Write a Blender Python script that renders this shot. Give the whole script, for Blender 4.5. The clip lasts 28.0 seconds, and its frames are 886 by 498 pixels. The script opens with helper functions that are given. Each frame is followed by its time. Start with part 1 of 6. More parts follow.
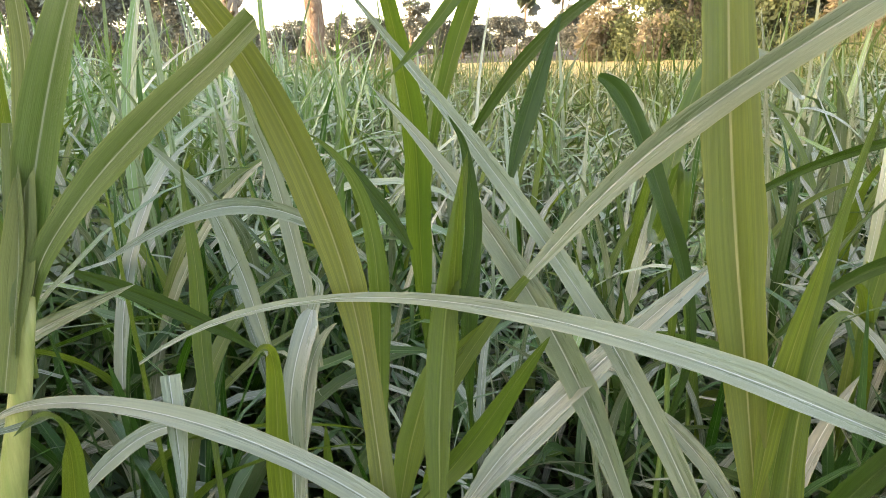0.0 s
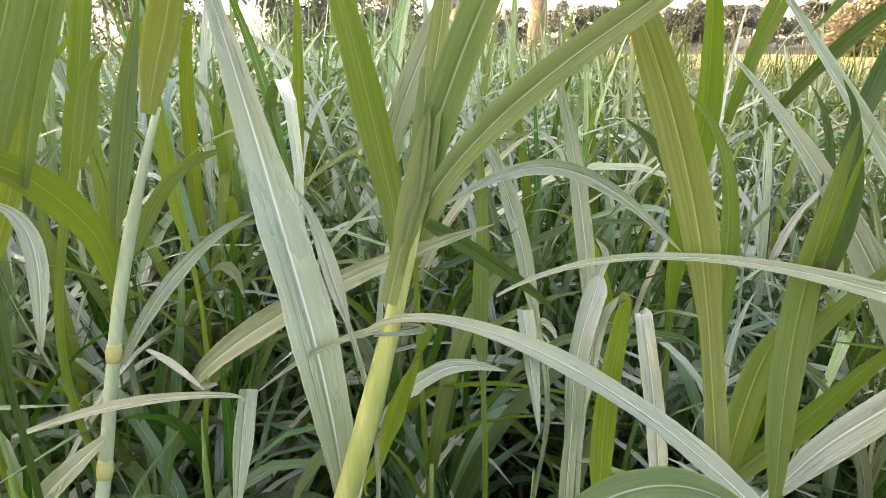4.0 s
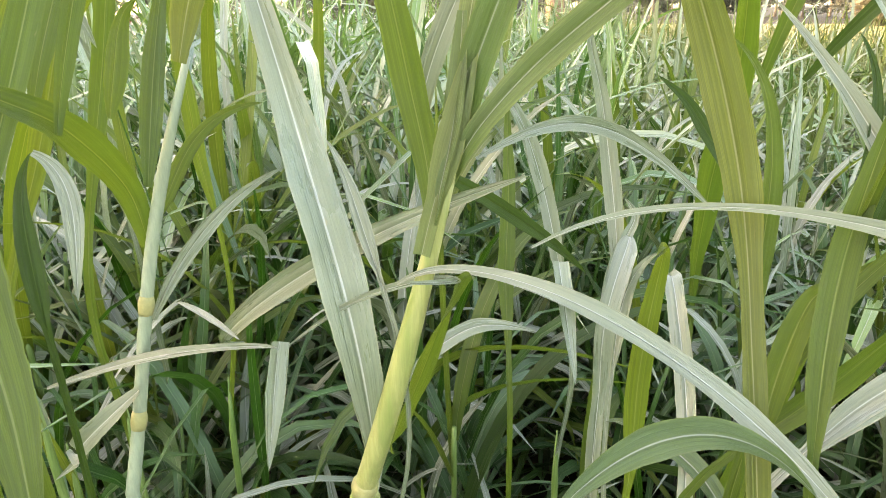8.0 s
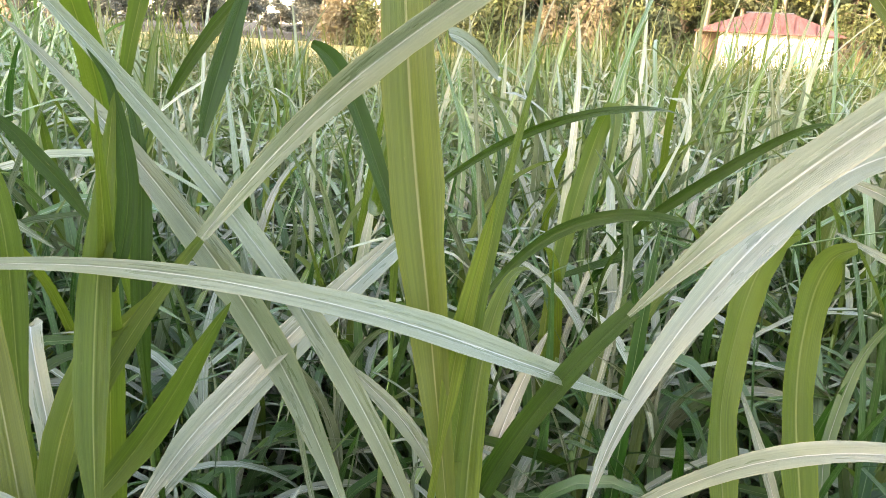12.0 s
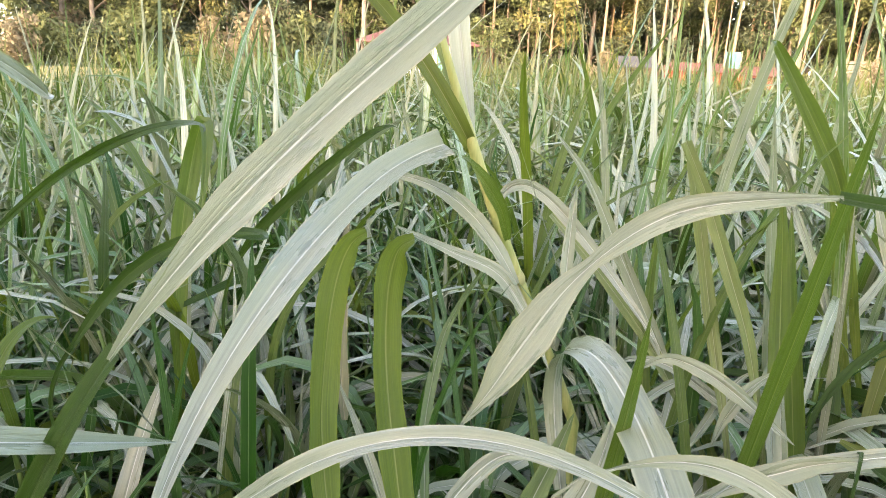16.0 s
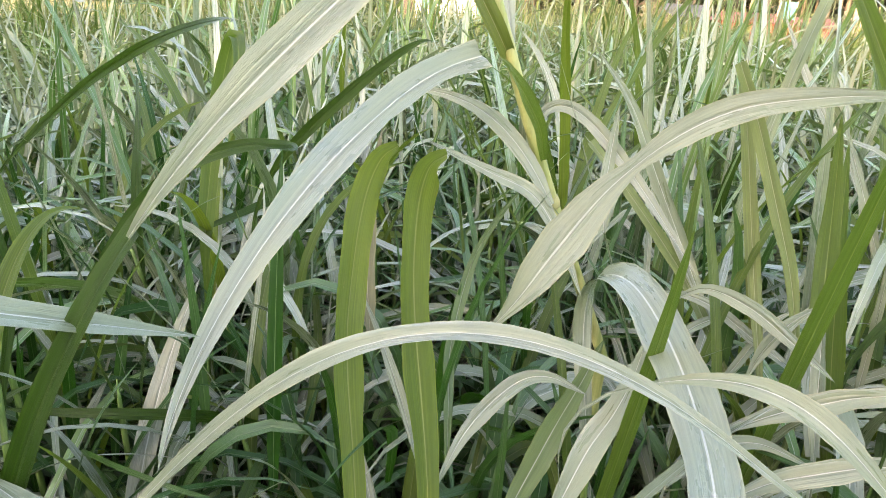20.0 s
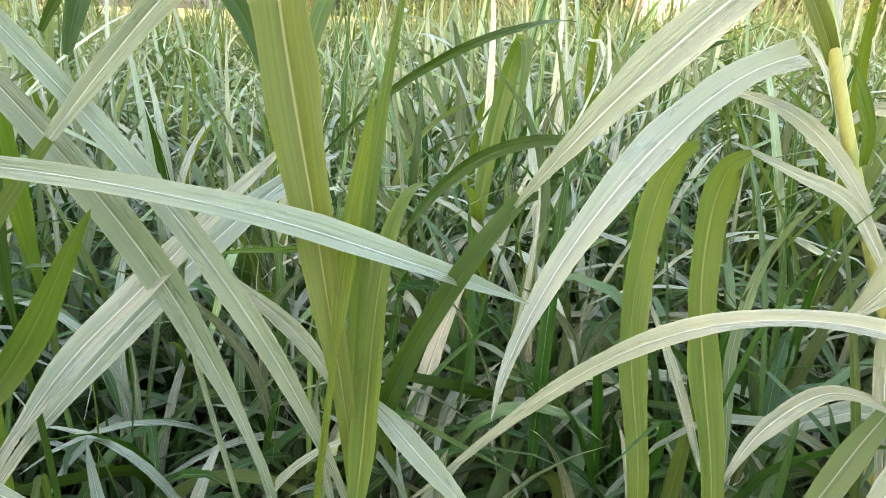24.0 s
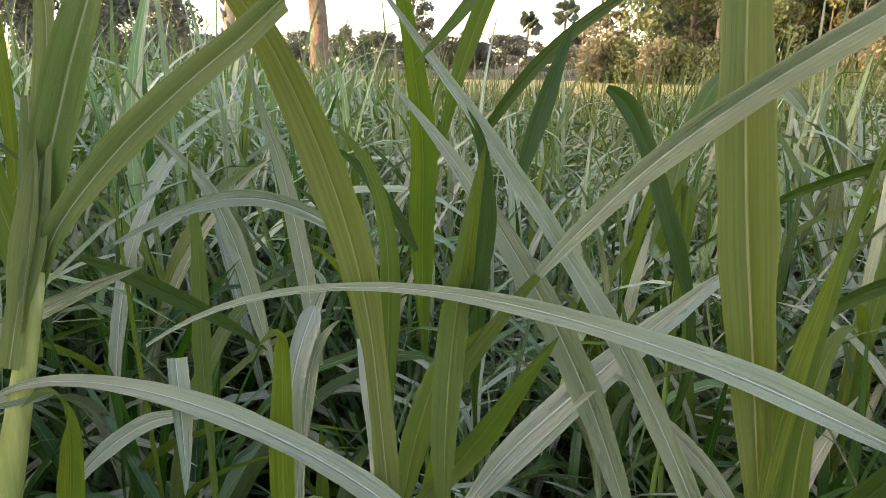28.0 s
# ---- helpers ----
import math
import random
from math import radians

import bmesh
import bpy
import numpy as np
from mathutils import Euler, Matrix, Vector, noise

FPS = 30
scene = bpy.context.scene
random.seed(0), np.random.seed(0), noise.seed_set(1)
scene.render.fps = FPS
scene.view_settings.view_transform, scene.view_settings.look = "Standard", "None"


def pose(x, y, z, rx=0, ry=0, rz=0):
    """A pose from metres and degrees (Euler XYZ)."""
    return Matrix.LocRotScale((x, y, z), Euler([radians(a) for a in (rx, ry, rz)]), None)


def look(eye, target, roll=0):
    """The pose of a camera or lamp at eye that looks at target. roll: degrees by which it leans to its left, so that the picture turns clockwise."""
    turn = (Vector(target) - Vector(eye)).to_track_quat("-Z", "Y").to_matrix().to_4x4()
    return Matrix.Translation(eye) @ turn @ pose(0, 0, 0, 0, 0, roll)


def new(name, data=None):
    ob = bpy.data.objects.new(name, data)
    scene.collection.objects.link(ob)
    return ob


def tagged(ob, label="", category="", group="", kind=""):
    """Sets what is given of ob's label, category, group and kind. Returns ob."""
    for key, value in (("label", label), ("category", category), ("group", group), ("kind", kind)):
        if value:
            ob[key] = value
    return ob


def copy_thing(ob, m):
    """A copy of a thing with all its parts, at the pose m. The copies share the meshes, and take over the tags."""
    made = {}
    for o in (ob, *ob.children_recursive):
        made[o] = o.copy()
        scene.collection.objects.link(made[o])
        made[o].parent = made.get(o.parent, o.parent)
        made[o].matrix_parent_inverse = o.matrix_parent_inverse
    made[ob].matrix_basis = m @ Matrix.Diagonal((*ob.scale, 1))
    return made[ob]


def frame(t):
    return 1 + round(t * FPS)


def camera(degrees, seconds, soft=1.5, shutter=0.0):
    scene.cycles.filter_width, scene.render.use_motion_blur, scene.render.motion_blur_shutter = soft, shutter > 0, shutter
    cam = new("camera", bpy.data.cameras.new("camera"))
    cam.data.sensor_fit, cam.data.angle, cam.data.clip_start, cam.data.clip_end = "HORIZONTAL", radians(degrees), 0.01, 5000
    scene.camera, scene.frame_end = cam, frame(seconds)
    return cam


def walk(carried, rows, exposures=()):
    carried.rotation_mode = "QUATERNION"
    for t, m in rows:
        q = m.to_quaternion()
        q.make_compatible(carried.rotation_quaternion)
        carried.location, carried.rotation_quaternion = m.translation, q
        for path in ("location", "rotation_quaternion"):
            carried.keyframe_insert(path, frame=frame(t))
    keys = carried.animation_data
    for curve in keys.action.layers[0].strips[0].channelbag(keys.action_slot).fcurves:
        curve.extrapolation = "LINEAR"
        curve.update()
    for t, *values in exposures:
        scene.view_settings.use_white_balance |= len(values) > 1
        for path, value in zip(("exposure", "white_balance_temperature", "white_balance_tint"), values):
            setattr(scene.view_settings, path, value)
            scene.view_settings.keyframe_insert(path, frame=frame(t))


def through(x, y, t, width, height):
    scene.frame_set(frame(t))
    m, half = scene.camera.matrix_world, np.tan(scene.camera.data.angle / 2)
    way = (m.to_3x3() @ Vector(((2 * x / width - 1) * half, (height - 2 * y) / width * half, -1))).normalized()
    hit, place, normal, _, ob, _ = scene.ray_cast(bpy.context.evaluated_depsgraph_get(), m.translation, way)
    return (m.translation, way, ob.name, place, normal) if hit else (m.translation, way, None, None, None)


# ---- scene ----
# ---- camera ----
cam = camera(67.95, 28.0, soft=0.5)
PATH = [
    (0, (0.0172, 0.0100, 1.4051), (-0.0088, 1.9219, 0.8187), -1.78),
    (0.5, (0.0242, -0.0052, 1.4138), (-0.0670, 1.9194, 0.8775), -1.85),
    (1, (0.0131, -0.0068, 1.4004), (-0.1236, 1.9074, 0.8373), -1.66),
    (1.5, (0.0059, -0.0033, 1.3982), (-0.1666, 1.8913, 0.7810), -2.07),
    (2, (-0.0130, -0.0082, 1.3997), (-0.2638, 1.8905, 0.8235), -1.56),
    (2.5, (-0.0332, -0.0205, 1.4018), (-0.4007, 1.8557, 0.8145), -1.41),
    (3, (-0.0517, -0.0284, 1.3992), (-0.5043, 1.8186, 0.7798), -1.30),
    (3.5, (-0.0692, -0.0242, 1.3880), (-0.5500, 1.8122, 0.7584), 0.22),
    (4, (-0.0899, -0.0290, 1.3877), (-0.6875, 1.7801, 0.7793), -0.50),
    (4.5, (-0.0982, -0.0391, 1.3908), (-0.7818, 1.7332, 0.7650), -0.50),
    (6.5, (-0.1338, -0.0823, 1.3792), (-1.1085, 1.5811, 0.8472), -0.47),
    (7, (-0.1309, -0.0757, 1.3758), (-1.0682, 1.5999, 0.8158), -0.63),
    (7.5, (-0.1213, -0.0542, 1.3696), (-0.9003, 1.6676, 0.7151), -0.43),
    (8, (-0.1027, -0.0327, 1.3707), (-0.7377, 1.7359, 0.6862), -0.72),
    (8.5, (-0.0927, -0.0262, 1.3745), (-0.6617, 1.7776, 0.7244), -0.97),
    (9, (-0.0809, -0.0209, 1.3766), (-0.5566, 1.8058, 0.7157), -0.73),
    (9.5, (-0.0449, 0.0079, 1.3760), (-0.2765, 1.8798, 0.7108), 0.22),
    (10, (-0.0084, 0.0228, 1.3793), (0.0710, 1.9118, 0.7271), 1.14),
    (10.5, (0.0144, 0.0238, 1.3784), (0.3553, 1.8937, 0.7562), 2.45),
    (11, (0.0377, 0.0141, 1.3846), (0.4961, 1.8773, 0.8204), 2.71),
    (11.5, (0.0478, 0.0182, 1.3836), (0.6319, 1.8366, 0.7902), 3.30),
    (13.5, (0.1362, 0.0085, 1.3777), (1.1631, 1.6074, 0.7538), 3.19),
    (14, (0.1372, 0.0011, 1.3829), (1.2747, 1.5429, 0.8094), 2.89),
    (14.5, (0.1796, 0.0020, 1.3853), (1.4358, 1.4590, 0.8384), 2.99),
    (15, (0.1841, -0.0181, 1.4073), (1.5099, 1.4014, 0.9305), 2.57),
    (15.5, (0.2002, -0.0348, 1.4034), (1.5898, 1.3250, 0.9343), 2.85),
    (16, (0.2201, -0.0391, 1.3885), (1.6623, 1.2341, 0.8419), 2.57),
    (16.5, (0.2396, -0.0485, 1.3738), (1.7133, 1.1575, 0.7623), 2.98),
    (17, (0.2827, -0.0711, 1.3644), (1.8372, 0.9883, 0.6853), 4.44),
    (17.5, (0.3163, -0.0878, 1.3837), (1.9381, 0.8856, 0.7341), 4.69),
    (18, (0.3289, -0.1058, 1.3903), (1.9391, 0.9073, 0.7732), 4.02),
    (18.5, (0.3265, -0.1064, 1.3809), (1.8921, 0.9489, 0.7210), 3.15),
    (19, (0.2995, -0.0907, 1.3597), (1.8049, 1.0366, 0.6794), 3.71),
    (19.5, (0.2719, -0.0729, 1.3537), (1.7230, 1.1340, 0.6922), 4.00),
    (20, (0.2306, -0.0328, 1.3418), (1.5782, 1.2701, 0.6442), 3.92),
    (20.5, (0.1710, -0.0164, 1.3348), (1.3608, 1.4239, 0.6207), 3.93),
    (21, (0.1684, -0.0092, 1.3458), (1.3072, 1.4806, 0.6503), 3.22),
    (21.5, (0.1609, -0.0139, 1.3540), (1.2837, 1.5075, 0.7026), 3.01),
    (23.5, (0.1146, 0.0042, 1.3267), (1.0640, 1.6168, 0.6210), 1.78),
    (24, (0.1087, -0.0054, 1.3290), (0.9676, 1.6575, 0.6239), 2.24),
    (24.5, (0.0758, -0.0083, 1.3383), (0.7623, 1.6968, 0.5501), 2.67),
    (25, (0.0567, 0.0010, 1.3404), (0.6643, 1.7300, 0.5395), 2.84),
    (25.5, (0.0604, 0.0006, 1.3474), (0.6056, 1.7676, 0.5855), 2.73),
    (26, (0.0681, 0.0002, 1.3686), (0.5416, 1.8335, 0.7246), 2.10),
    (26.5, (0.0569, 0.0062, 1.3919), (0.4719, 1.8899, 0.8633), 3.13),
    (27, (0.0369, 0.0085, 1.4045), (0.3245, 1.9362, 0.9559), 2.57),
    (27.5, (0.0157, 0.0110, 1.3987), (0.1517, 1.9430, 0.8998), 1.65),
    (28, (0.0041, 0.0076, 1.3905), (-0.0053, 1.9321, 0.8461), 0.54),
]
EXPOSURES = [(0, 3.51, 9700, 17.5), (1, 3.18, 9700, 17.5), (2, 3.46, 9700, 17.5), (3, 3.41, 10200, 16.5), (4, 3.81, 10200, 18.5), (7, 3.46, 10100, 17.5), (8, 4.1, 10500, 17.0), (9, 4.08, 10500, 16.0), (10, 4.14, 9800, 18.5), (11, 3.77, 9300, 18.5), (14, 3.96, 9050, 13.0), (15, 3.8, 8850, 16.5), (16, 3.7, 8700, 18.0), (17, 3.8, 8450, 18.5), (19, 3.69, 8450, 18.0), (20, 3.83, 8550, 17.5), (21, 4.02, 8950, 17.0), (24, 3.99, 9300, 10.0), (25, 4.15, 9600, 9.5), (26, 4.15, 9900, 11.0), (27, 3.33, 9500, 16.0), (28, 2.97, 9600, 15.0)]
walk(cam, [(t, look(eye, target, roll)) for t, eye, target, roll in PATH], EXPOSURES)

# ---- world and sun ----
SUN_AZ, SUN_EL = 102.0, 17.0  # degrees to the left of +y, degrees up
world = bpy.data.worlds.new("world")
scene.world = world
world.use_nodes = True
wn = world.node_tree.nodes
sky = wn.new("ShaderNodeTexSky")
sky.sky_type, sky.sun_disc = "NISHITA", False
sky.sun_elevation, sky.sun_rotation = radians(SUN_EL), radians(-SUN_AZ)
sky.air_density, sky.dust_density, sky.ozone_density = 0.7, 1.2, 0.5
wn["Background"].inputs["Strength"].default_value = 0.15
world.node_tree.links.new(sky.outputs[0], wn["Background"].inputs["Color"])
sun_data = bpy.data.lights.new("sun", "SUN")
sun_data.energy, sun_data.angle, sun_data.color = 0.45, radians(1.0), (1.0, 0.91, 0.78)
sun = new("sun", sun_data)
sa, se = radians(SUN_AZ), radians(SUN_EL)
sun.matrix_basis = look((-math.sin(sa) * 30 * math.cos(se), math.cos(sa) * 30 * math.cos(se), 30 * math.sin(se) + 5), (0, 0, 5))


# ---- materials ----
class Nodes:
    """A small helper to wire a node material."""

    def __init__(self, name):
        self.mat = bpy.data.materials.new(name)
        self.mat.use_nodes = True
        self.tree = self.mat.node_tree
        self.bsdf = self.tree.nodes["Principled BSDF"]
        self.out = self.tree.nodes["Material Output"]

    def add(self, kind, **ins):
        n = self.tree.nodes.new("ShaderNode" + kind)
        for k, v in ins.items():
            self.set(n, k, v)
        return n

    def set(self, n, key, v):
        sock = n.inputs[int(key[1:])] if key[0] == "i" and key[1:].isdigit() else n.inputs[key.replace("_", " ")]
        if isinstance(v, bpy.types.NodeSocket):
            self.tree.links.new(v, sock)
        else:
            sock.default_value = v

    def math(self, op, a, b=0.0, clamp=False):
        n = self.add("Math", i0=a, i1=b)
        n.operation, n.use_clamp = op, clamp
        return n.outputs[0]

    def mix(self, fac, a, b, blend="MIX"):
        n = self.tree.nodes.new("ShaderNodeMix")
        n.data_type, n.blend_type = "RGBA", blend
        for i, v in ((0, fac), (6, a), (7, b)):
            if isinstance(v, bpy.types.NodeSocket):
                self.tree.links.new(v, n.inputs[i])
            else:
                n.inputs[i].default_value = v if i == 0 else (*v[:3], 1)
        return n.outputs[2]

    def step(self, v, lo, hi, a=0.0, b=1.0):
        n = self.add("MapRange", Value=v, From_Min=lo, From_Max=hi, To_Min=a, To_Max=b)
        n.interpolation_type = "SMOOTHSTEP"
        return n.outputs[0]

    def noise(self, vec, scale, detail=3.0, rough=0.55):
        n = self.add("TexNoise", Scale=scale, Detail=detail, Roughness=rough)
        if vec is not None:
            self.set(n, "Vector", vec)
        return n.outputs[0]

    def stretch(self, vec, sx, sy, sz):
        n = self.add("Mapping", Vector=vec)
        n.inputs["Scale"].default_value = (sx, sy, sz)
        return n.outputs[0]

    def coord(self, which="Object"):
        return self.add("TexCoord").outputs[which]

    def bump(self, height, strength=0.3, distance=0.01):
        self.set(self.bsdf, "Normal", self.add("Bump", Height=height, Strength=strength, Distance=distance).outputs[0])

    def surface(self, color, rough=0.8, metal=0.0, spec=0.4):
        for k, v in (("Base_Color", color if isinstance(color, bpy.types.NodeSocket) else (*color, 1)), ("Roughness", rough), ("Metallic", metal), ("Specular_IOR_Level", spec)):
            self.set(self.bsdf, k, v)
        return self.mat


def leaf_material(name, face, glow, rib, through_light=0.4, rough=0.42, spec=0.5, stuff=False, dry=0.15, rib_show=0.55, share=(0.6, 0.82)):
    """A grass blade: parallel veins, a fine pale midrib, cloudy blotches, dry flecks, and light that comes through it."""
    face, glow = [x * 0.72 for x in face], [x * 0.72 for x in glow]
    m = Nodes(name)
    uv = m.coord("UV")
    sep = m.add("SeparateXYZ", Vector=uv)
    u, v = sep.outputs[0], sep.outputs[1]
    rnd = m.add("NewGeometry").outputs["Random Per Island"] if stuff else m.add("ObjectInfo").outputs["Random"]
    other = m.math("FRACT", m.math("MULTIPLY", rnd, 17.31))
    shift = m.add("CombineXYZ", X=m.math("MULTIPLY", rnd, 37.0), Y=m.math("MULTIPLY", rnd, 91.0))
    place = m.add("VectorMath", i0=uv, i1=shift.outputs[0]).outputs[0]
    veins = m.noise(m.stretch(place, 46, 1.6, 1), 1.0, 3, 0.7)
    pleat_bands = m.noise(m.stretch(place, 9, 2.4, 1), 1.0, 2, 0.5)
    blotch = m.noise(m.stretch(place, 2.2, 7, 1), 1.0, 4, 0.6)
    off = m.math("ABSOLUTE", m.math("SUBTRACT", u, 0.5))
    ribmask = m.step(off, 0.012, 0.03, 1.0, 0.0)
    groove = m.step(off, 0.03, 0.12, 0.3, 0.0)
    edge = m.step(off, 0.44, 0.5, 0.0, 0.35)
    c = m.mix(m.step(veins, 0.28, 0.75), [x * 0.66 for x in face], [x * 1.28 for x in face])
    # darker stripes paint the shading of lengthwise pleats into the colour
    c = m.mix(m.step(pleat_bands, 0.38, 0.62, 0.0, 0.6), c, [x * 0.62 for x in face])
    c = m.mix(m.step(blotch, 0.35, 0.75, 0.0, 0.6), c, [face[0] * 1.2, face[1] * 1.12, face[2] * 0.86])
    if stuff:
        yellow = [face[0] * 0.36, face[1] * 0.64, face[2] * 0.09]
        deep = [face[0] * 0.12, face[1] * 0.34, face[2] * 0.05]
        c = m.mix(m.step(rnd, share[0] - 0.03, share[0] + 0.03, 0.0, 0.9), c, yellow)
        c = m.mix(m.step(rnd, share[1] - 0.03, share[1] + 0.03, 0.0, 1.0), c, deep)
    else:
        c = m.mix(m.math("MULTIPLY", rnd, 0.6), c, [face[0] * 0.66, face[1] * 0.8, face[2] * 0.6])
    run = m.noise(m.stretch(place, 0.6, 3.2, 1), 1.0, 2, 0.5)
    c = m.mix(m.step(run, 0.35, 0.65, 0.0, 0.45), c, [face[0] * 0.6, face[1] * 0.78, face[2] * 0.55])
    c = m.mix(groove, c, [x * 0.55 for x in face])
    c = m.mix(edge, c, [face[0] * 1.5 + 0.03, face[1] * 1.3 + 0.02, face[2] * 1.0])
    c = m.mix(m.math("MULTIPLY", ribmask, rib_show), c, rib)
    specks = m.noise(m.stretch(place, 5, 26, 1), 1.0, 5, 0.7)
    c = m.mix(m.step(specks, 0.66, 0.74, 0.0, dry * 3), c, (0.34, 0.27, 0.12))
    scratch = m.noise(m.stretch(place, 60, 9, 1), 1.0, 2, 0.5)
    c = m.mix(m.step(scratch, 0.68, 0.76, 0.0, 0.35), c, [min(0.7, x * 1.7 + 0.04) for x in face])
    g = m.mix(m.step(veins, 0.3, 0.75), [x * 0.62 for x in glow], [x * 1.2 for x in glow])
    # the same painted pleat shading, for light that comes through
    g = m.mix(m.step(pleat_bands, 0.38, 0.62, 0.0, 0.65), g, [x * 0.55 for x in glow])
    g = m.mix(m.math("MULTIPLY", other, 0.55), g, [glow[0] * 0.5, glow[1] * 0.76, glow[2] * 0.9])
    g = m.mix(ribmask, g, [x * 0.4 for x in glow])
    shine = m.step(rnd, share[0], share[1], spec, spec * 0.4) if stuff else spec
    m.surface(c, rough, 0.0, shine)
    m.set(m.bsdf, "Roughness", m.step(blotch, 0.3, 0.75, rough - 0.06, rough + 0.12))
    m.set(m.bsdf, "Coat_Weight", m.math("MULTIPLY", shine, 0.3) if stuff else 0.3 * max(0.0, spec - 0.4))
    m.set(m.bsdf, "Coat_Roughness", 0.36)
    hgt = m.math("ADD", m.math("MULTIPLY", veins, 0.7), m.math("ADD", m.math("MULTIPLY", groove, -2.0), m.math("MULTIPLY", pleat_bands, 0.9)))
    m.bump(hgt, 0.6, 0.0026)
    tr = m.add("BsdfTranslucent", Color=g)
    both = m.add("MixShader", Fac=through_light)
    m.tree.links.new(m.bsdf.outputs[0], both.inputs[1])
    m.tree.links.new(tr.outputs[0], both.inputs[2])
    m.tree.links.new(both.outputs[0], m.out.inputs["Surface"])
    return m.mat


def mottled(name, a, b, scale=6.0, rough=0.85, bump=0.3, dist=0.02, stretch=(1, 1, 1), fine=5.0, spec=0.3):
    m = Nodes(name)
    p = m.stretch(m.coord(), *stretch)
    n1, n2 = m.noise(p, scale, 5), m.noise(p, scale * fine, 4, 0.7)
    c = m.mix(m.step(n1, 0.3, 0.7), a, b)
    c = m.mix(m.step(n2, 0.3, 0.75, 0.0, 0.45), c, [x * 0.55 for x in a])
    m.bump(m.math("ADD", n1, m.math("MULTIPLY", n2, 0.6)), bump, dist)
    return m.surface(c, rough, 0.0, spec)


# pale grey base colour holds part of the sky's sheen on the blade
GREY = leaf_material("leaf_upper_sheen", (0.31, 0.333, 0.248), (0.20, 0.31, 0.04), (0.64, 0.65, 0.57), 0.14, 0.30, 1.0)
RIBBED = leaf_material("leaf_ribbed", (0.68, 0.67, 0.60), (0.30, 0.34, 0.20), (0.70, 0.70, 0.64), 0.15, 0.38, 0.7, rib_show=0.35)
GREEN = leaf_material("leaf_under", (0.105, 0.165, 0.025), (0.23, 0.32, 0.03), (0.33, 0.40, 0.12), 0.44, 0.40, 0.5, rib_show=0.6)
# dark copy of the leaf green, with shade put into its colour
SHADED = leaf_material("leaf_shade_tone", (0.035, 0.085, 0.01), (0.09, 0.18, 0.01), (0.13, 0.20, 0.05), 0.3, 0.42, 0.4, rib_show=0.4)
OLIVE = leaf_material("leaf_olive", (0.16, 0.19, 0.035), (0.29, 0.32, 0.035), (0.48, 0.47, 0.22), 0.4, 0.42, 0.5, rib_show=0.5)
# pale field blades: sky sheen partly painted into the base colour
FIELD = leaf_material("leaf_field_sheen", (0.40, 0.45, 0.325), (0.15, 0.31, 0.015), (0.62, 0.64, 0.54), 0.15, 0.30, 1.0, stuff=True, dry=0.06)
FIELD_MID = leaf_material("leaf_field_mid", (0.35, 0.37, 0.21), (0.20, 0.30, 0.018), (0.54, 0.56, 0.44), 0.16, 0.34, 0.8, stuff=True, share=(0.46, 0.74), dry=0.1)
FIELD_GREEN = leaf_material("leaf_field_green", (0.37, 0.44, 0.275), (0.16, 0.34, 0.015), (0.55, 0.58, 0.44), 0.2, 0.30, 1.0, stuff=True, share=(0.5, 0.78), dry=0.06)
# darkened blade colour paints the shade of the gaps at the crop's foot
FIELD_LOW_SHADE = leaf_material("leaf_field_low_shade", (0.058, 0.165, 0.032), (0.05, 0.20, 0.006), (0.24, 0.36, 0.16), 0.24, 0.36, 0.8, stuff=True, share=(0.5, 0.72), dry=0.02)
# yellower blade colour that paints warm sunlight onto the farther grass
FIELD_SUN_TINT = leaf_material("leaf_field_sun_tint", (0.30, 0.295, 0.115), (0.28, 0.29, 0.04), (0.46, 0.44, 0.28), 0.2, 0.4, 0.5, stuff=True, share=(0.45, 0.75))
STALK = mottled("stalk_green", (0.09, 0.17, 0.035), (0.17, 0.24, 0.07), 14, 0.5, 0.15, 0.002, (6, 6, 0.6))
STALK_PALE = mottled("stalk_pale", (0.24, 0.29, 0.19), (0.29, 0.33, 0.21), 14, 0.5, 0.15, 0.002, (6, 6, 0.6))
STALK_YELLOW = mottled("stalk_yellow", (0.38, 0.37, 0.14), (0.20, 0.25, 0.07), 16, 0.45, 0.4, 0.002, (5, 5, 0.35), fine=7)
NODE_MAT = mottled("stalk_joint", (0.36, 0.34, 0.14), (0.30, 0.27, 0.11), 60, 0.6, 0.2, 0.002)
LIME = leaf_material("leaf_lime", (0.16, 0.22, 0.03), (0.30, 0.38, 0.03), (0.36, 0.42, 0.12), 0.42, 0.5, 0.35)
STRAWGREEN = leaf_material("leaf_young", (0.25, 0.29, 0.115), (0.31, 0.36, 0.08), (0.55, 0.54, 0.34), 0.3, 0.42, 0.5)
DULL = leaf_material("leaf_dull", (0.145, 0.21, 0.07), (0.19, 0.30, 0.035), (0.50, 0.52, 0.40), 0.28, 0.38, 0.6)
DRY = leaf_material("leaf_dry", (0.30, 0.27, 0.19), (0.24, 0.20, 0.11), (0.42, 0.38, 0.30), 0.25, 0.7, 0.2, dry=0.3)
SOIL = mottled("soil", (0.034, 0.027, 0.018), (0.058, 0.046, 0.03), 3.0, 0.95, 0.6, 0.05)
STRAW = mottled("straw_field", (0.36, 0.27, 0.10), (0.44, 0.34, 0.14), 1.2, 0.9, 0.4, 0.05)
BARK = mottled("bark_grey", (0.24, 0.19, 0.15), (0.34, 0.28, 0.22), 4, 0.9, 0.7, 0.05, (3, 3, 0.7))
BARK_PALE = mottled("bark_pale", (0.27, 0.18, 0.12), (0.35, 0.26, 0.18), 3, 0.85, 0.6, 0.04, (3, 3, 0.8))
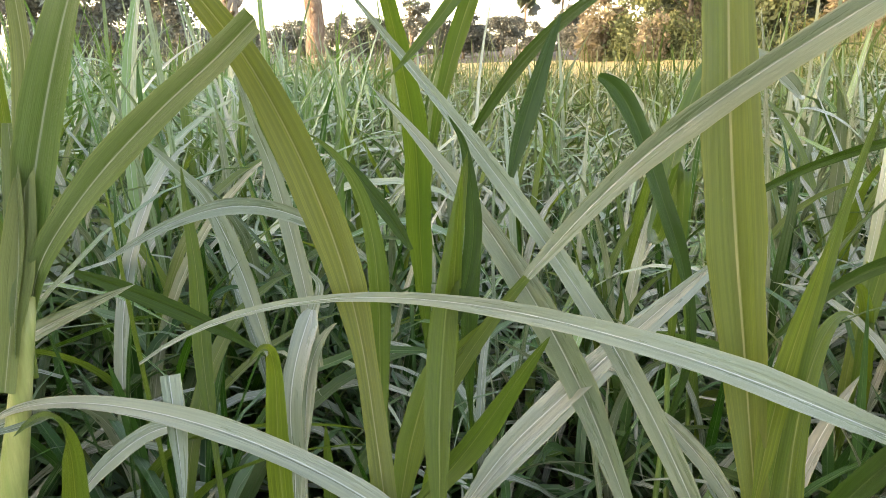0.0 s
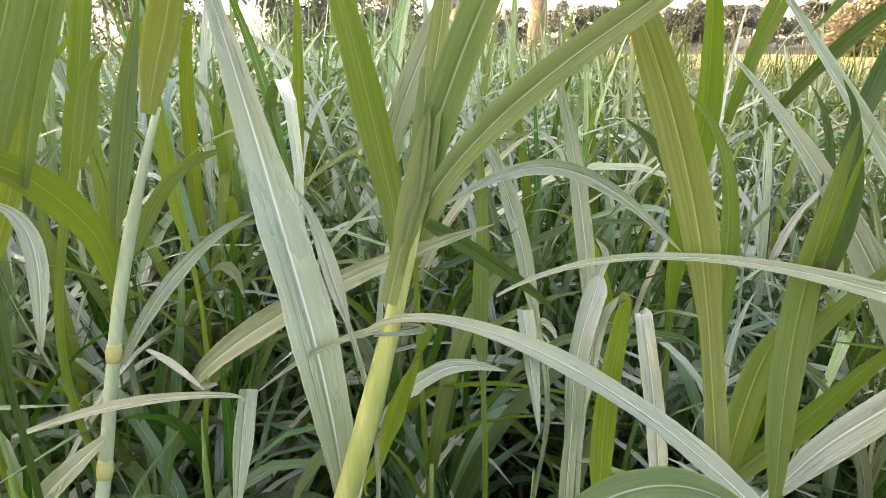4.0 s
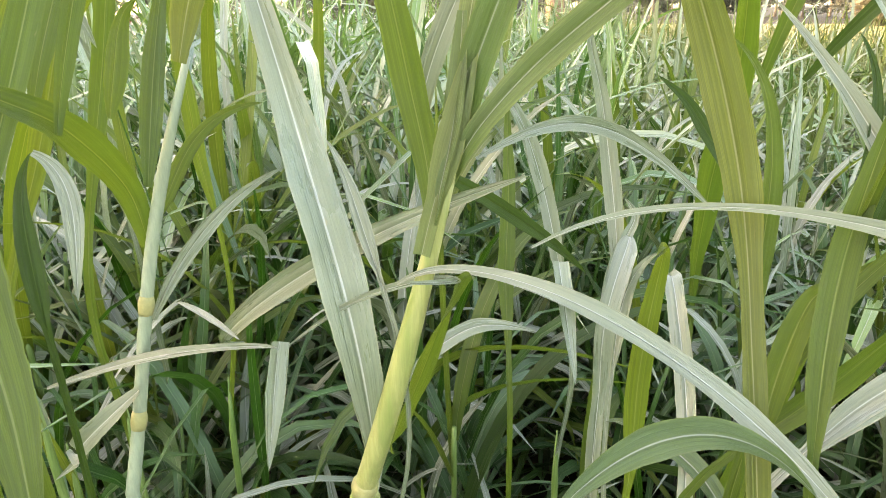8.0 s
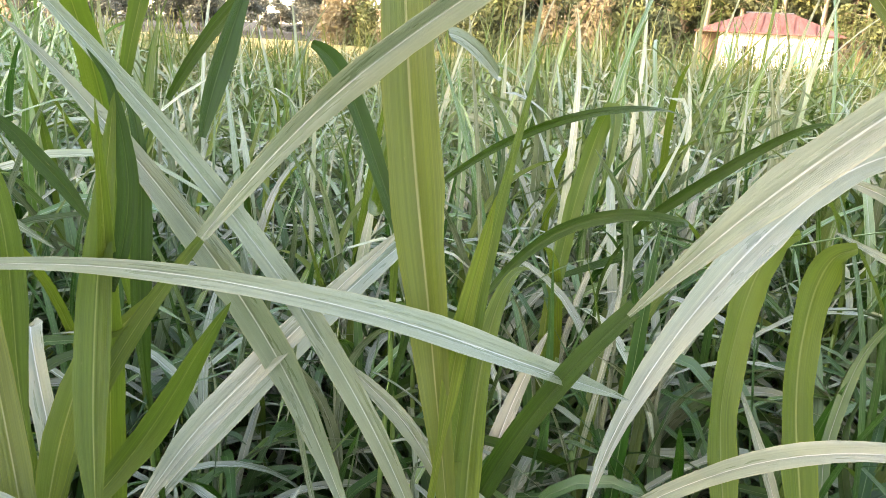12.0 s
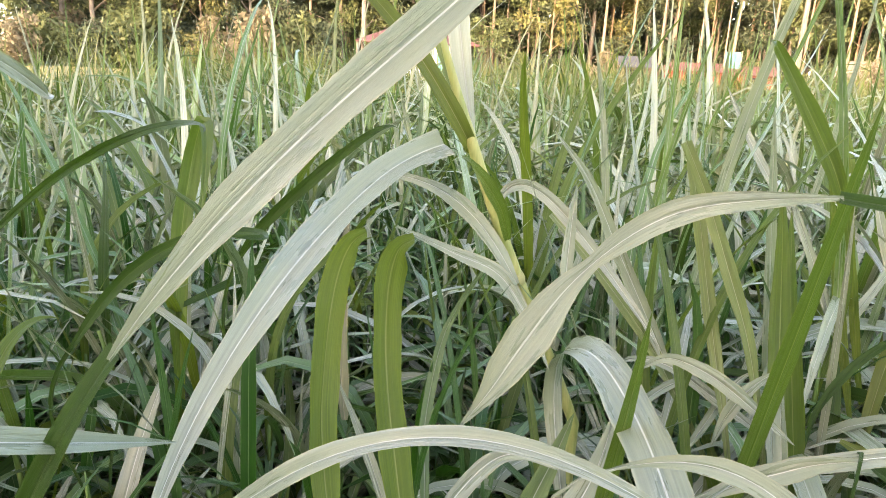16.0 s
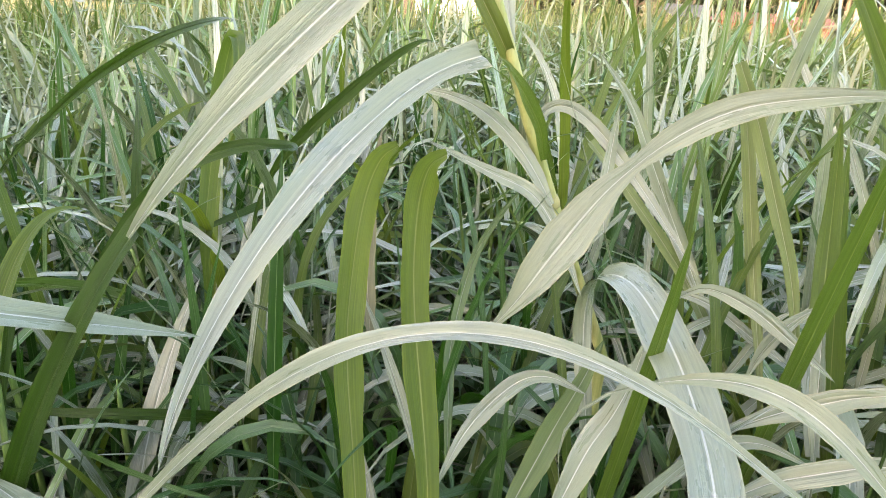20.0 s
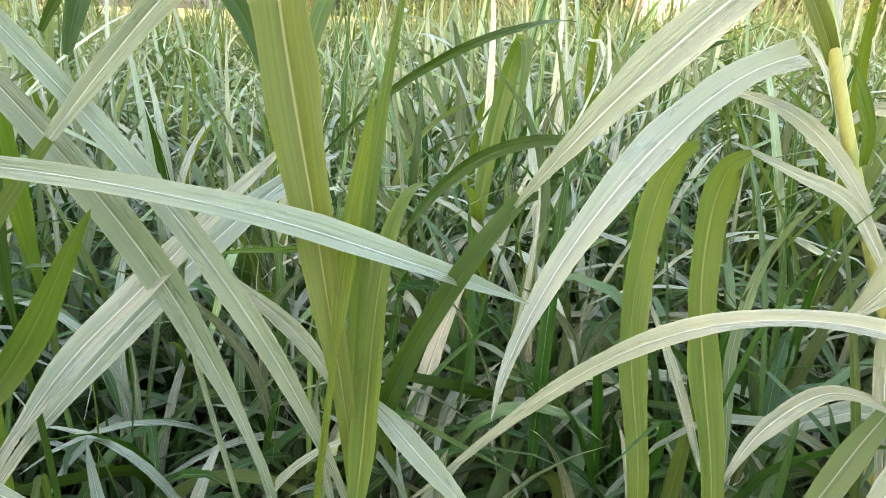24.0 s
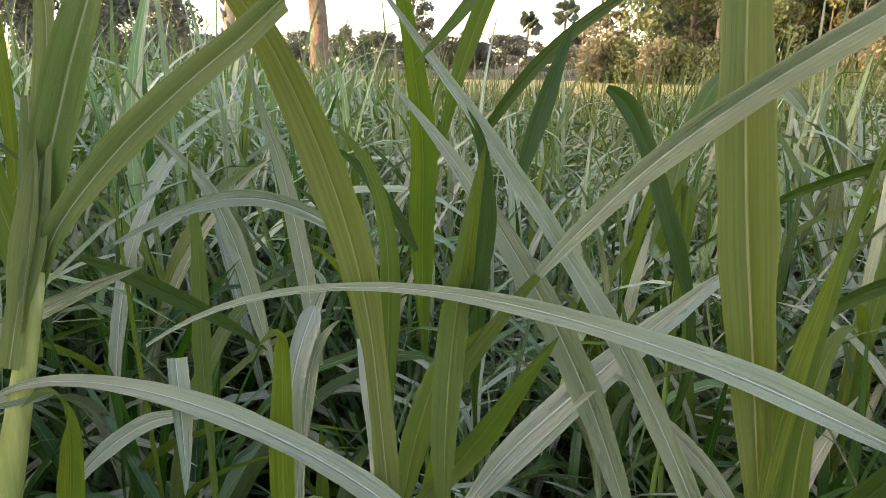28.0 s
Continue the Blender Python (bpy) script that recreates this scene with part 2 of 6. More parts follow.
BARK_TAN = mottled("bark_tan", (0.20, 0.13, 0.09), (0.36, 0.26, 0.19), 4, 0.95, 1.0, 0.08, (2, 2, 1.0))
BARK_WHITE = mottled("bark_white", (0.28, 0.22, 0.17), (0.20, 0.155, 0.115), 3, 0.85, 0.4, 0.03, (3, 3, 0.5))


def foliage_material(name, a, b):
    m = Nodes(name)
    rnd = m.add("NewGeometry").outputs["Random Per Island"]
    n = m.noise(m.coord(), 0.5, 3)
    a, b = [x * 0.75 for x in a], [x * 0.75 for x in b]
    c = m.mix(m.step(rnd, 0.0, 1.0), a, b)
    c = m.mix(m.step(n, 0.3, 0.7, 0.0, 0.5), c, [x * 0.6 for x in a])
    m.surface(c, 0.6, 0.0, 0.3)
    tr = m.add("BsdfTranslucent", Color=c)
    both = m.add("MixShader", Fac=0.3)
    m.tree.links.new(m.bsdf.outputs[0], both.inputs[1])
    m.tree.links.new(tr.outputs[0], both.inputs[2])
    m.tree.links.new(both.outputs[0], m.out.inputs["Surface"])
    return m.mat


# crown colours are lightened to take in some haze of distance
CROWN_OLIVE = foliage_material("foliage_olive", (0.15, 0.185, 0.08), (0.28, 0.31, 0.14))
CROWN_DARK = foliage_material("foliage_dark", (0.09, 0.12, 0.07), (0.19, 0.22, 0.12))
CROWN_RUST = foliage_material("foliage_rust", (0.28, 0.23, 0.15), (0.40, 0.34, 0.21))
CROWN_LIME = foliage_material("foliage_lime", (0.25, 0.24, 0.09), (0.34, 0.32, 0.13))
# greyed, pale foliage colour that imitates haze in the air
CROWN_HAZED = foliage_material("foliage_hazed", (0.15, 0.16, 0.125), (0.27, 0.275, 0.225))


# ---- mesh helpers ----
def mesh_object(name, verts, faces, mat, parent=None, label="", uvs=None, smooth=True):
    me = bpy.data.meshes.new(name)
    me.from_pydata([tuple(map(float, v)) for v in verts], [], faces)
    if uvs is not None:
        layer = me.uv_layers.new(name="UVMap")
        idx = np.empty(len(me.loops), dtype=np.int32)
        me.loops.foreach_get("vertex_index", idx)
        layer.data.foreach_set("uv", np.asarray(uvs, dtype=np.float32)[idx].ravel())
    me.polygons.foreach_set("use_smooth", [smooth] * len(me.polygons))
    me.materials.append(mat)
    me.update()
    ob = new(name, me)
    ob.parent = parent
    if label:
        ob["label"] = label
    return ob


def part(name, bm, mat, parent=None, label="", smooth=False):
    me = bpy.data.meshes.new(name)
    bmesh.ops.recalc_face_normals(bm, faces=bm.faces)
    bm.to_mesh(me)
    bm.free()
    me.materials.append(mat)
    me.polygons.foreach_set("use_smooth", [smooth] * len(me.polygons))
    ob = new(name, me)
    ob.parent = parent
    if label:
        ob["label"] = label
    return ob


def empty(name, label, category, group="", place=(0, 0, 0), kind=""):
    ob = new(name)
    ob.empty_display_size = 0.1
    ob.location = place
    return tagged(ob, label, category, group, kind)


def box(bm, x0, x1, y0, y1, z0, z1):
    vs = [bm.verts.new(p) for p in ((x0, y0, z0), (x1, y0, z0), (x1, y1, z0), (x0, y1, z0), (x0, y0, z1), (x1, y0, z1), (x1, y1, z1), (x0, y1, z1))]
    for f in ((0, 3, 2, 1), (4, 5, 6, 7), (0, 1, 5, 4), (1, 2, 6, 5), (2, 3, 7, 6), (3, 0, 4, 7)):
        bm.faces.new([vs[i] for i in f])


def tube(points, radii, sides=8):
    """Vertices and faces of a tapering tube along points."""
    pts = [Vector(p) for p in points]
    verts, faces = [], []
    for i, p in enumerate(pts):
        d = (pts[min(i + 1, len(pts) - 1)] - pts[max(i - 1, 0)]).normalized()
        a = d.orthogonal().normalized() if abs(d.z) < 0.5 else d.cross(Vector((0, 1, 0))).normalized()
        b = d.cross(a)
        for k in range(sides):
            w = 2 * math.pi * k / sides
            verts.append(p + (a * math.cos(w) + b * math.sin(w)) * radii[i])
    for i in range(len(pts) - 1):
        for k in range(sides):
            faces.append((i * sides + k, i * sides + (k + 1) % sides, (i + 1) * sides + (k + 1) % sides, (i + 1) * sides + k))
    faces.append(tuple(range(sides))[::-1])
    faces.append(tuple((len(pts) - 1) * sides + k for k in range(sides)))
    return verts, faces


# the outline of a blade: how wide it is along its length, from sheath to tip
def blade_width(s):
    return np.clip(0.55 + 2.2 * s, 0, 1) * np.clip((1 - s) / 0.45, 0, 1) ** 0.62


def ribbon(centre, side, widths, fold=0.18, wave=0.0, seed=0, across=5):
    """A leaf blade along centre: a shallow V with a midrib and a slightly wavy, nicked edge. Returns vertices, faces and uvs."""
    centre, side = np.asarray(centre, float), np.asarray(side, float)
    n = len(centre)
    tang = np.gradient(centre, axis=0)
    tang /= np.linalg.norm(tang, axis=1, keepdims=True) + 1e-9
    side = side - (side * tang).sum(1, keepdims=True) * tang
    side /= np.linalg.norm(side, axis=1, keepdims=True) + 1e-9
    up = np.cross(side, tang)
    along = np.r_[0, np.cumsum(np.linalg.norm(np.diff(centre, axis=0), axis=1))]
    rng = np.random.RandomState(seed)
    ph = rng.uniform(0, 6.28, 4)
    roll = 0.2 * np.sin(along * rng.uniform(7, 13) + ph[3]) + 0.1 * np.sin(along * 23 + ph[1])
    side, up = side * np.cos(roll)[:, None] + up * np.sin(roll)[:, None], up * np.cos(roll)[:, None] - side * np.sin(roll)[:, None]
    centre = centre + up * (0.06 * widths * np.sin(along * 19 + ph[0]))[:, None]
    verts, uvs = [], []
    half = across // 2
    for j in range(across):
        a = (j - half) / half
        edge = 1 + 0.035 * np.sin(along * 55 + ph[0] * (1 + a)) + 0.045 * np.sin(along * 17 + ph[2] + a) + 0.014 * rng.randn(n)
        w = widths * 0.5 * a * (edge if abs(a) == 1 else 1)
        ripple = wave * widths * (np.sin(along * 38 + ph[1] + 1.5 * a) if a else 0) * abs(a)
        pleat = 0.035 * widths * math.sin(5.1 * j + ph[3]) if 0 < abs(a) < 1 else 0
        lift = fold * widths * abs(a) * 0.5 + ripple + pleat
        verts.append(centre + side * w[:, None] + up * lift[:, None])
        uvs.append(np.stack([np.full(n, (a + 1) / 2), along], 1))
    verts = np.stack(verts, 1).reshape(-1, 3)
    uvs = np.stack(uvs, 1).reshape(-1, 2)
    faces = [(i * across + j, i * across + j + 1, (i + 1) * across + j + 1, (i + 1) * across + j) for i in range(n - 1) for j in range(across - 1)]
    return verts, faces, uvs


# ---- ground ----
bm = bmesh.new()
R = [0.0, 0.5, 1, 2, 4, 8, 16, 32, 64, 130, 300, 900]
prev = None
for r in R:
    ring = [bm.verts.new((r * math.cos(a * math.pi / 24), r * math.sin(a * math.pi / 24), 0.012 * math.sin(7 * a + r) if 0.4 < r < 20 else 0)) for a in range(48)] if r else [bm.verts.new((0, 0, 0))]
    if prev:
        for k in range(48):
            if len(prev) == 1:
                bm.faces.new((prev[0], ring[k], ring[(k + 1) % 48]))
            else:
                bm.faces.new((prev[k], ring[k], ring[(k + 1) % 48], prev[(k + 1) % 48]))
    prev = ring
tagged(part("ground", bm, SOIL), "brown soil under the crop", "ground", kind="structure")


def direction(az, dist):
    """A place at an azimuth (degrees to the left of +y) and distance from the camera's stand."""
    return Vector((-math.sin(radians(az)) * dist, math.cos(radians(az)) * dist, 0))


def crop_edge(az):
    """How far the crop reaches in each direction."""
    return float(np.interp(az, [-110, -60, -40, -31, -25, -10, -4, 5, 20, 40, 55, 80], [30, 27, 25, 23, 17, 13, 16, 22, 18, 11, 9, 6]))


def crop_height(az):
    return float(np.interp(az, [-110, -75, -55, -40, -31, -26, -15, -8, 0, 5, 12, 20, 33, 42, 55, 66, 80], [1.24, 1.24, 1.19, 1.17, 1.22, 1.10, 0.98, 1.0, 1.08, 1.16, 1.24, 1.30, 1.34, 1.36, 1.28, 1.1, 1.0]))


# harvested yellow field behind the crop
bm = bmesh.new()
inner, outer = [], []
for k in range(64):
    az = -110 + k * 200 / 63
    inner.append(bm.verts.new(direction(az, crop_edge(az) + 0.3) + Vector((0, 0, 0.03))))
    outer.append(bm.verts.new(direction(az, max(crop_edge(az) + 8, 58)) + Vector((0, 0, 0.06))))
for k in range(63):
    bm.faces.new((inner[k], inner[k + 1], outer[k + 1], outer[k]))
tagged(part("straw_field", bm, STRAW), "dry yellow stubble field behind the green crop", "field", kind="structure")


# ---- blades in bulk ----
def blades(rng, base, az, elev, length, width, droop, segs, twist):
    """Many arching blades at once: arrays of roots, headings, first rise, length, width and droop. Returns vertices, faces and uvs."""
    n = len(az)
    s = np.linspace(0, 1, segs + 1)
    ang = elev[:, None] - droop[:, None] * s[None] ** 1.6
    step = (length / segs)[:, None]
    r = np.concatenate([np.zeros((n, 1)), np.cumsum(np.cos(ang[:, :-1]) * step, 1)], 1)
    z = np.concatenate([np.zeros((n, 1)), np.cumsum(np.sin(ang[:, :-1]) * step, 1)], 1)
    swing = az[:, None] + twist[:, None] * s[None]
    hx, hy = -np.sin(swing), np.cos(swing)
    cx = base[:, 0:1] + r * hx
    cy = base[:, 1:2] + r * hy
    cz = base[:, 2:3] + z
    w = width[:, None] * blade_width(s)[None] * 0.5
    roll = twist[:, None] * 1.2 * s[None]
    sx, sy = np.cos(swing) * np.cos(roll), np.sin(swing) * np.cos(roll)
    sz = np.sin(roll)
    v = np.empty((n, segs + 1, 3, 3))
    for j, a in enumerate((-1, 0, 1)):
        v[:, :, j, 0] = cx + a * w * sx - abs(a) * w * 0.25 * np.cos(ang) * 0
        v[:, :, j, 1] = cy + a * w * sy
        v[:, :, j, 2] = cz + a * w * sz + abs(a) * w * 0.3
    idx = np.arange(n * (segs + 1) * 3).reshape(n, segs + 1, 3)
    f = np.stack([idx[:, :-1, :-1], idx[:, :-1, 1:], idx[:, 1:, 1:], idx[:, 1:, :-1]], -1).reshape(-1, 4)
    uv = np.empty((n, segs + 1, 3, 2))
    uv[..., 0] = np.array([0, 0.5, 1])[None, None]
    uv[..., 1] = (s[None] * length[:, None])[:, :, None]
    return v.reshape(-1, 3), f, uv.reshape(-1, 2)


def bulk_object(name, v, f, uv, mat):
    me = bpy.data.meshes.new(name)
    me.vertices.add(len(v))
    me.vertices.foreach_set("co", np.asarray(v, np.float32).ravel())
    me.loops.add(f.size)
    me.loops.foreach_set("vertex_index", f.astype(np.int32).ravel())
    me.polygons.add(len(f))
    me.polygons.foreach_set("loop_start", np.arange(0, f.size, 4, dtype=np.int32))
    me.polygons.foreach_set("use_smooth", np.ones(len(f), bool))
    me.update(calc_edges=True)
    layer = me.uv_layers.new(name="UVMap")
    layer.data.foreach_set("uv", np.asarray(uv, np.float32)[f.ravel()].ravel())
    me.materials.append(mat)
    me.validate()
    return new(name, me)


def sow(seed, r0, r1, density, leaves, segs, wide, mat, name, label, low=1.0, az_range=(-112, 78), top=0.86, reach=1.0, rise=60):
    rng = np.random.RandomState(seed)
    area = 0.5 * radians(az_range[1] - az_range[0]) * (r1 * r1 - r0 * r0)
    n = int(area * density)
    rr = np.sqrt(rng.uniform(r0 * r0, r1 * r1, n))
    az = rng.uniform(*az_range, n)
    keep = rr < np.array([crop_edge(a) for a in az])
    rr, az = rr[keep], az[keep]
    n = len(rr)
    h = np.maximum([crop_height(a) for a in az], np.interp(rr, [3.0, 6.0], [1.02, 0.5])) * rng.normal(1, 0.13, n) * np.interp(rr, [8, 25], [1.0, 0.86]) * low
    px, py = -np.sin(np.radians(az)) * rr, np.cos(np.radians(az)) * rr
    rep = np.repeat(np.arange(n), leaves)
    m = len(rep)
    rank = np.tile(np.arange(leaves), n)
    spear = rank >= leaves - 1  # the youngest blade stands nearly upright
    lvl = np.tile(np.linspace(0.26 * top, top, leaves), n) + rng.normal(0, 0.05, m)
    base = np.stack([px[rep] + rng.normal(0, 0.03, m), py[rep] + rng.normal(0, 0.03, m), h[rep] * lvl * 0.86], 1)
    head = rng.uniform(0, 2 * np.pi, m)
    elev = np.radians(np.where(spear, rng.normal(80, 7, m), rng.normal(rise, 13, m)))
    length = rng.uniform(0.42, 0.88, m) * reach * h[rep] / 1.2
    droop = np.radians(np.where(spear, np.abs(rng.normal(18, 16, m)), np.abs(rng.normal(118, 40, m))))
    width = rng.uniform(0.009, 0.025, m) * wide * np.where(spear, 0.85, 1.0)
    v, f, uv = blades(rng, base, head, elev, length, width, droop, segs, rng.normal(0, 0.5, m))
    v[:, 2] = np.maximum(v[:, 2], 0.02)
    return tagged(bulk_object(name, v, f, uv, mat), label, "grass", kind="stuff")


sow(11, 3.0, 7.0, 27, 11, 8, 1.2, FIELD_MID, "grass_crop", "dense pale green fodder grass with arching blades", low=0.9, top=0.66, reach=1.35, az_range=(-112, 6))
sow(21, 3.0, 7.0, 22, 11, 8, 1.45, FIELD_GREEN, "grass_crop", "dense bright green fodder grass with arching blades", low=0.9, top=0.66, reach=1.35, az_range=(6, 78))
sow(12, 7.0, 14.0, 16, 12, 6, 0.85, FIELD_SUN_TINT, "grass_crop", "dense green fodder grass farther off", low=0.93, top=0.72, reach=1.25, az_range=(-112, 6))
sow(22, 7.0, 14.0, 10, 12, 5, 1.3, FIELD_GREEN, "grass_crop", "dense green fodder grass farther off", low=0.93, top=0.72, reach=1.25, az_range=(6, 78))
sow(13, 14.0, 31.0, 7.0, 10, 4, 1.0, FIELD_SUN_TINT, "grass_crop", "far fodder grass with warm sunlight in its colour", low=0.92, az_range=(-112, 60))
sow(14, 5.0, 15.0, 6.5, 9, 5, 1.2, FIELD_SUN_TINT, "grass_crop", "fodder grass tinted yellow like sunlight among the green", low=0.93, top=0.72, reach=1.2, az_range=(-112, 0))
sow(15, 0.95, 3.3, 62, 9, 7, 1.2, FIELD_LOW_SHADE, "grass_undergrowth", "low leafy shoots that fill the crop's foot, shade in their colour", low=0.62)
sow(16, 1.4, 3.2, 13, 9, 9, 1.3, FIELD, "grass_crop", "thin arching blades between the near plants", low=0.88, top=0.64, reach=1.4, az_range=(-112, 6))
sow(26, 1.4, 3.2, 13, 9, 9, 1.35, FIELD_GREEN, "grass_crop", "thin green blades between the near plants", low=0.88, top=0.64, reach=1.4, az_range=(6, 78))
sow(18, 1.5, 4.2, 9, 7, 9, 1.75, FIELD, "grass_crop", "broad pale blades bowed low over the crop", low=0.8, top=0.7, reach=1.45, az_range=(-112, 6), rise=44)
sow(19, 1.7, 4.2, 6, 7, 9, 1.75, FIELD_GREEN, "grass_crop", "broad green blades bowed low over the crop", low=0.8, top=0.7, reach=1.45, az_range=(6, 78), rise=44)
# never in view: added so less sky light reaches the crop's foot
sow(17, 0.9, 6.5, 15, 9, 5, 1.2, FIELD, "grass_crop", "unseen fodder grass behind the camera's stand, added to block sky light", az_range=(78, 248))

# ---- far background ----
def clump_mesh(name, rng, centres, radius, count, size, mat, parent, flat=0.8, label=""):
    """A crown: many small leaves scattered in uneven clumps round the limb ends."""
    per = max(1, count // len(centres))
    c = np.repeat(np.asarray(centres, float), per, 0)
    rad = np.repeat(np.asarray(radius, float), per)
    d = rng.normal(size=(len(c), 3))
    d /= np.linalg.norm(d, axis=1, keepdims=True)
    d[:, 2] *= flat
    p = c + d * (rad * rng.uniform(0.25, 1.0, len(c)) ** 0.6)[:, None]
    a = rng.normal(size=(len(c), 3))
    a /= np.linalg.norm(a, axis=1, keepdims=True)
    b = np.cross(a, rng.normal(size=(len(c), 3)))
    b /= np.linalg.norm(b, axis=1, keepdims=True)
    s = size * rng.uniform(0.6, 1.4, len(c))[:, None]
    q = np.stack([p - a * s, p + b * s * 0.45, p + a * s, p - b * s * 0.45], 1).reshape(-1, 3)
    f = np.arange(len(q)).reshape(-1, 4)
    ob = bulk_object(name, q, f, np.zeros((len(q), 2)), mat)
    ob.parent = parent
    return ob


def tree(place, label, height, spread, crown_mat, bark, seed, trunk_r=0.16, clear=0.35, leaves=2600, size=0.24, limbs=9, lean=0.0, group="", flat=0.8):
    """A tree: tapered trunk with forking limbs and a broken crown of small leaves."""
    rng = np.random.RandomState(seed)
    root = empty("tree", label, "tree", group, place)
    pts = [(lean * t * height + 0.12 * math.sin(3 * t + seed) * t, 0.12 * math.cos(2.3 * t + seed) * t, height * 0.9 * t) for t in np.linspace(0, 1, 7)]
    v, f = tube(pts, [trunk_r * (1.25 if i == 0 else 1 - 0.13 * i) for i in range(7)], 9)
    mesh_object("trunk", v, f, bark, root)
    tips, rads = [], []
    for k in range(limbs):
        t = clear + (1 - clear) * (k + 0.5) / limbs
        p0 = Vector(pts[0]).lerp(Vector(pts[-1]), t)
        w = rng.uniform(0, 6.28)
        reach = spread * (1.05 - 0.6 * t) * rng.uniform(0.6, 1.1)
        p1 = p0 + Vector((math.cos(w) * reach, math.sin(w) * reach, height * rng.uniform(0.06, 0.16)))
        mid = p0.lerp(p1, 0.5) + Vector((0, 0, 0.12 * height * rng.uniform(0, 0.5)))
        v, f = tube([p0, mid, p1], [trunk_r * 0.42 * (1.1 - t * 0.6), trunk_r * 0.28 * (1.1 - t * 0.6), 0.02], 6)
        mesh_object("limb", v, f, bark, root)
        for q, r in ((p1, 0.42), (mid, 0.32), (p1 + Vector((rng.uniform(-1, 1), rng.uniform(-1, 1), rng.uniform(-0.3, 0.8))) * spread * 0.35, 0.3)):
            tips.append(tuple(q))
            rads.append(spread * r * rng.uniform(0.7, 1.2))
    clump_mesh("crown", rng, tips, rads, leaves, size, crown_mat, root, flat)
    return root


def bush(place, label, height, spread, mat, seed, leaves=2600, size=0.14):
    rng = np.random.RandomState(seed)
    root = empty("bush", label, "bush", "bushes along the wood's edge", place)
    tips, rads = [], []
    for k in range(7):
        w, r = rng.uniform(0, 6.28), spread * rng.uniform(0.1, 0.7)
        p1 = (math.cos(w) * r, math.sin(w) * r, height * rng.uniform(0.35, 0.95))
        v, f = tube([(0.1 * math.cos(w), 0.1 * math.sin(w), -0.05), (p1[0] * 0.5, p1[1] * 0.5, p1[2] * 0.6), p1], [0.05, 0.03, 0.012], 5)
        mesh_object("stem", v, f, BARK, root)
        tips += [p1, (p1[0] * 1.1, p1[1] * 1.1, p1[2] * 0.5), (p1[0] * 0.9, p1[1] * 0.9, height * 0.2)]
        rads += [spread * 0.42, spread * 0.45, spread * 0.4]
    clump_mesh("foliage", rng, tips, rads, leaves, size, mat, root, 0.9)
    return root


def palm(place, height, seed, size=1.5):
    """A fan palm: ringed trunk, round head of fan leaves, a skirt of dead ones."""
    rng = np.random.RandomState(seed)
    root = empty("palm_tree", "tall fan palm with a round grey-green head", "palm tree", "palms on the skyline", place)
    pts = [(0.05 * i, 0.02 * i, height * i / 8) for i in range(9)]
    v, f = tube(pts, [0.26 - 0.012 * i + 0.015 * (i % 2) for i in range(9)], 10)
    mesh_object("trunk", v, f, BARK_PALE, root)
    top = Vector(pts[-1])
    for k in range(34):
        az, el = rng.uniform(0, 6.28), rng.uniform(-0.9, 1.3)
        d = Vector((math.cos(az) * math.cos(el), math.sin(az) * math.cos(el), math.sin(el)))
        hub = top + d * size * rng.uniform(0.12, 0.5)
        a = d.orthogonal().normalized()
        b = d.cross(a)
        verts, faces = [tuple(top - a * 0.03), tuple(hub), tuple(top + a * 0.03)], [(0, 2, 1)]
        for j in range(9):
            w = radians(-80 + 20 * j)
            tip = hub + (d * math.cos(w) + a * math.sin(w)) * size * 0.55 * rng.uniform(0.85, 1.1) - Vector((0, 0, 0.06 * size * abs(j - 4) / 4))
            wid = b.lerp(a, 0.8).normalized() * 0.11 * size
            n0 = len(verts)
            mid = hub.lerp(tip, 0.5)
            verts += [tuple(mid - wid), tuple(mid + wid), tuple(tip)]
            faces += [(1, n0, n0 + 2), (1, n0 + 2, n0 + 1)]
        mesh_object("frond", verts, faces, CROWN_DARK if el > -0.2 else CROWN_HAZED, root)
    return root


# the wood to the right: bushes in front, tall mixed trees behind
rng = np.random.RandomState(5)
wood = [
    tree((0, 0, 0), "tall leafy tree with olive crown", 13, 3.6, CROWN_OLIVE, BARK, 1, 0.2, 0.2, 5600, 0.18, 11),
    tree((0, 0, 0), "slender pale-trunked tree with thin high crown", 15, 2.2, CROWN_OLIVE, BARK_PALE, 2, 0.13, 0.42, 2600, 0.16, 9),
    tree((0, 0, 0), "dark leafy tree in the wood", 14, 3.8, CROWN_DARK, BARK, 3, 0.22, 0.12, 6200, 0.19, 12),
    tree((0, 0, 0), "slender white-trunked tree with sparse crown", 16, 1.9, CROWN_DARK, BARK_WHITE, 4, 0.12, 0.45, 2000, 0.16, 8),
    tree((0, 0, 0), "tree with yellowish sunlit crown", 10, 2.6, CROWN_LIME, BARK_PALE, 6, 0.13, 0.25, 2900, 0.17, 9),
    tree((0, 0, 0), "leafy tree with rusty brown foliage", 9, 2.6, CROWN_RUST, BARK, 7, 0.14, 0.2, 3000, 0.16, 9),
]
order = [0, 2, 0, 1, 2, 0, 3, 2, 1, 0, 2, 4]
k = 0
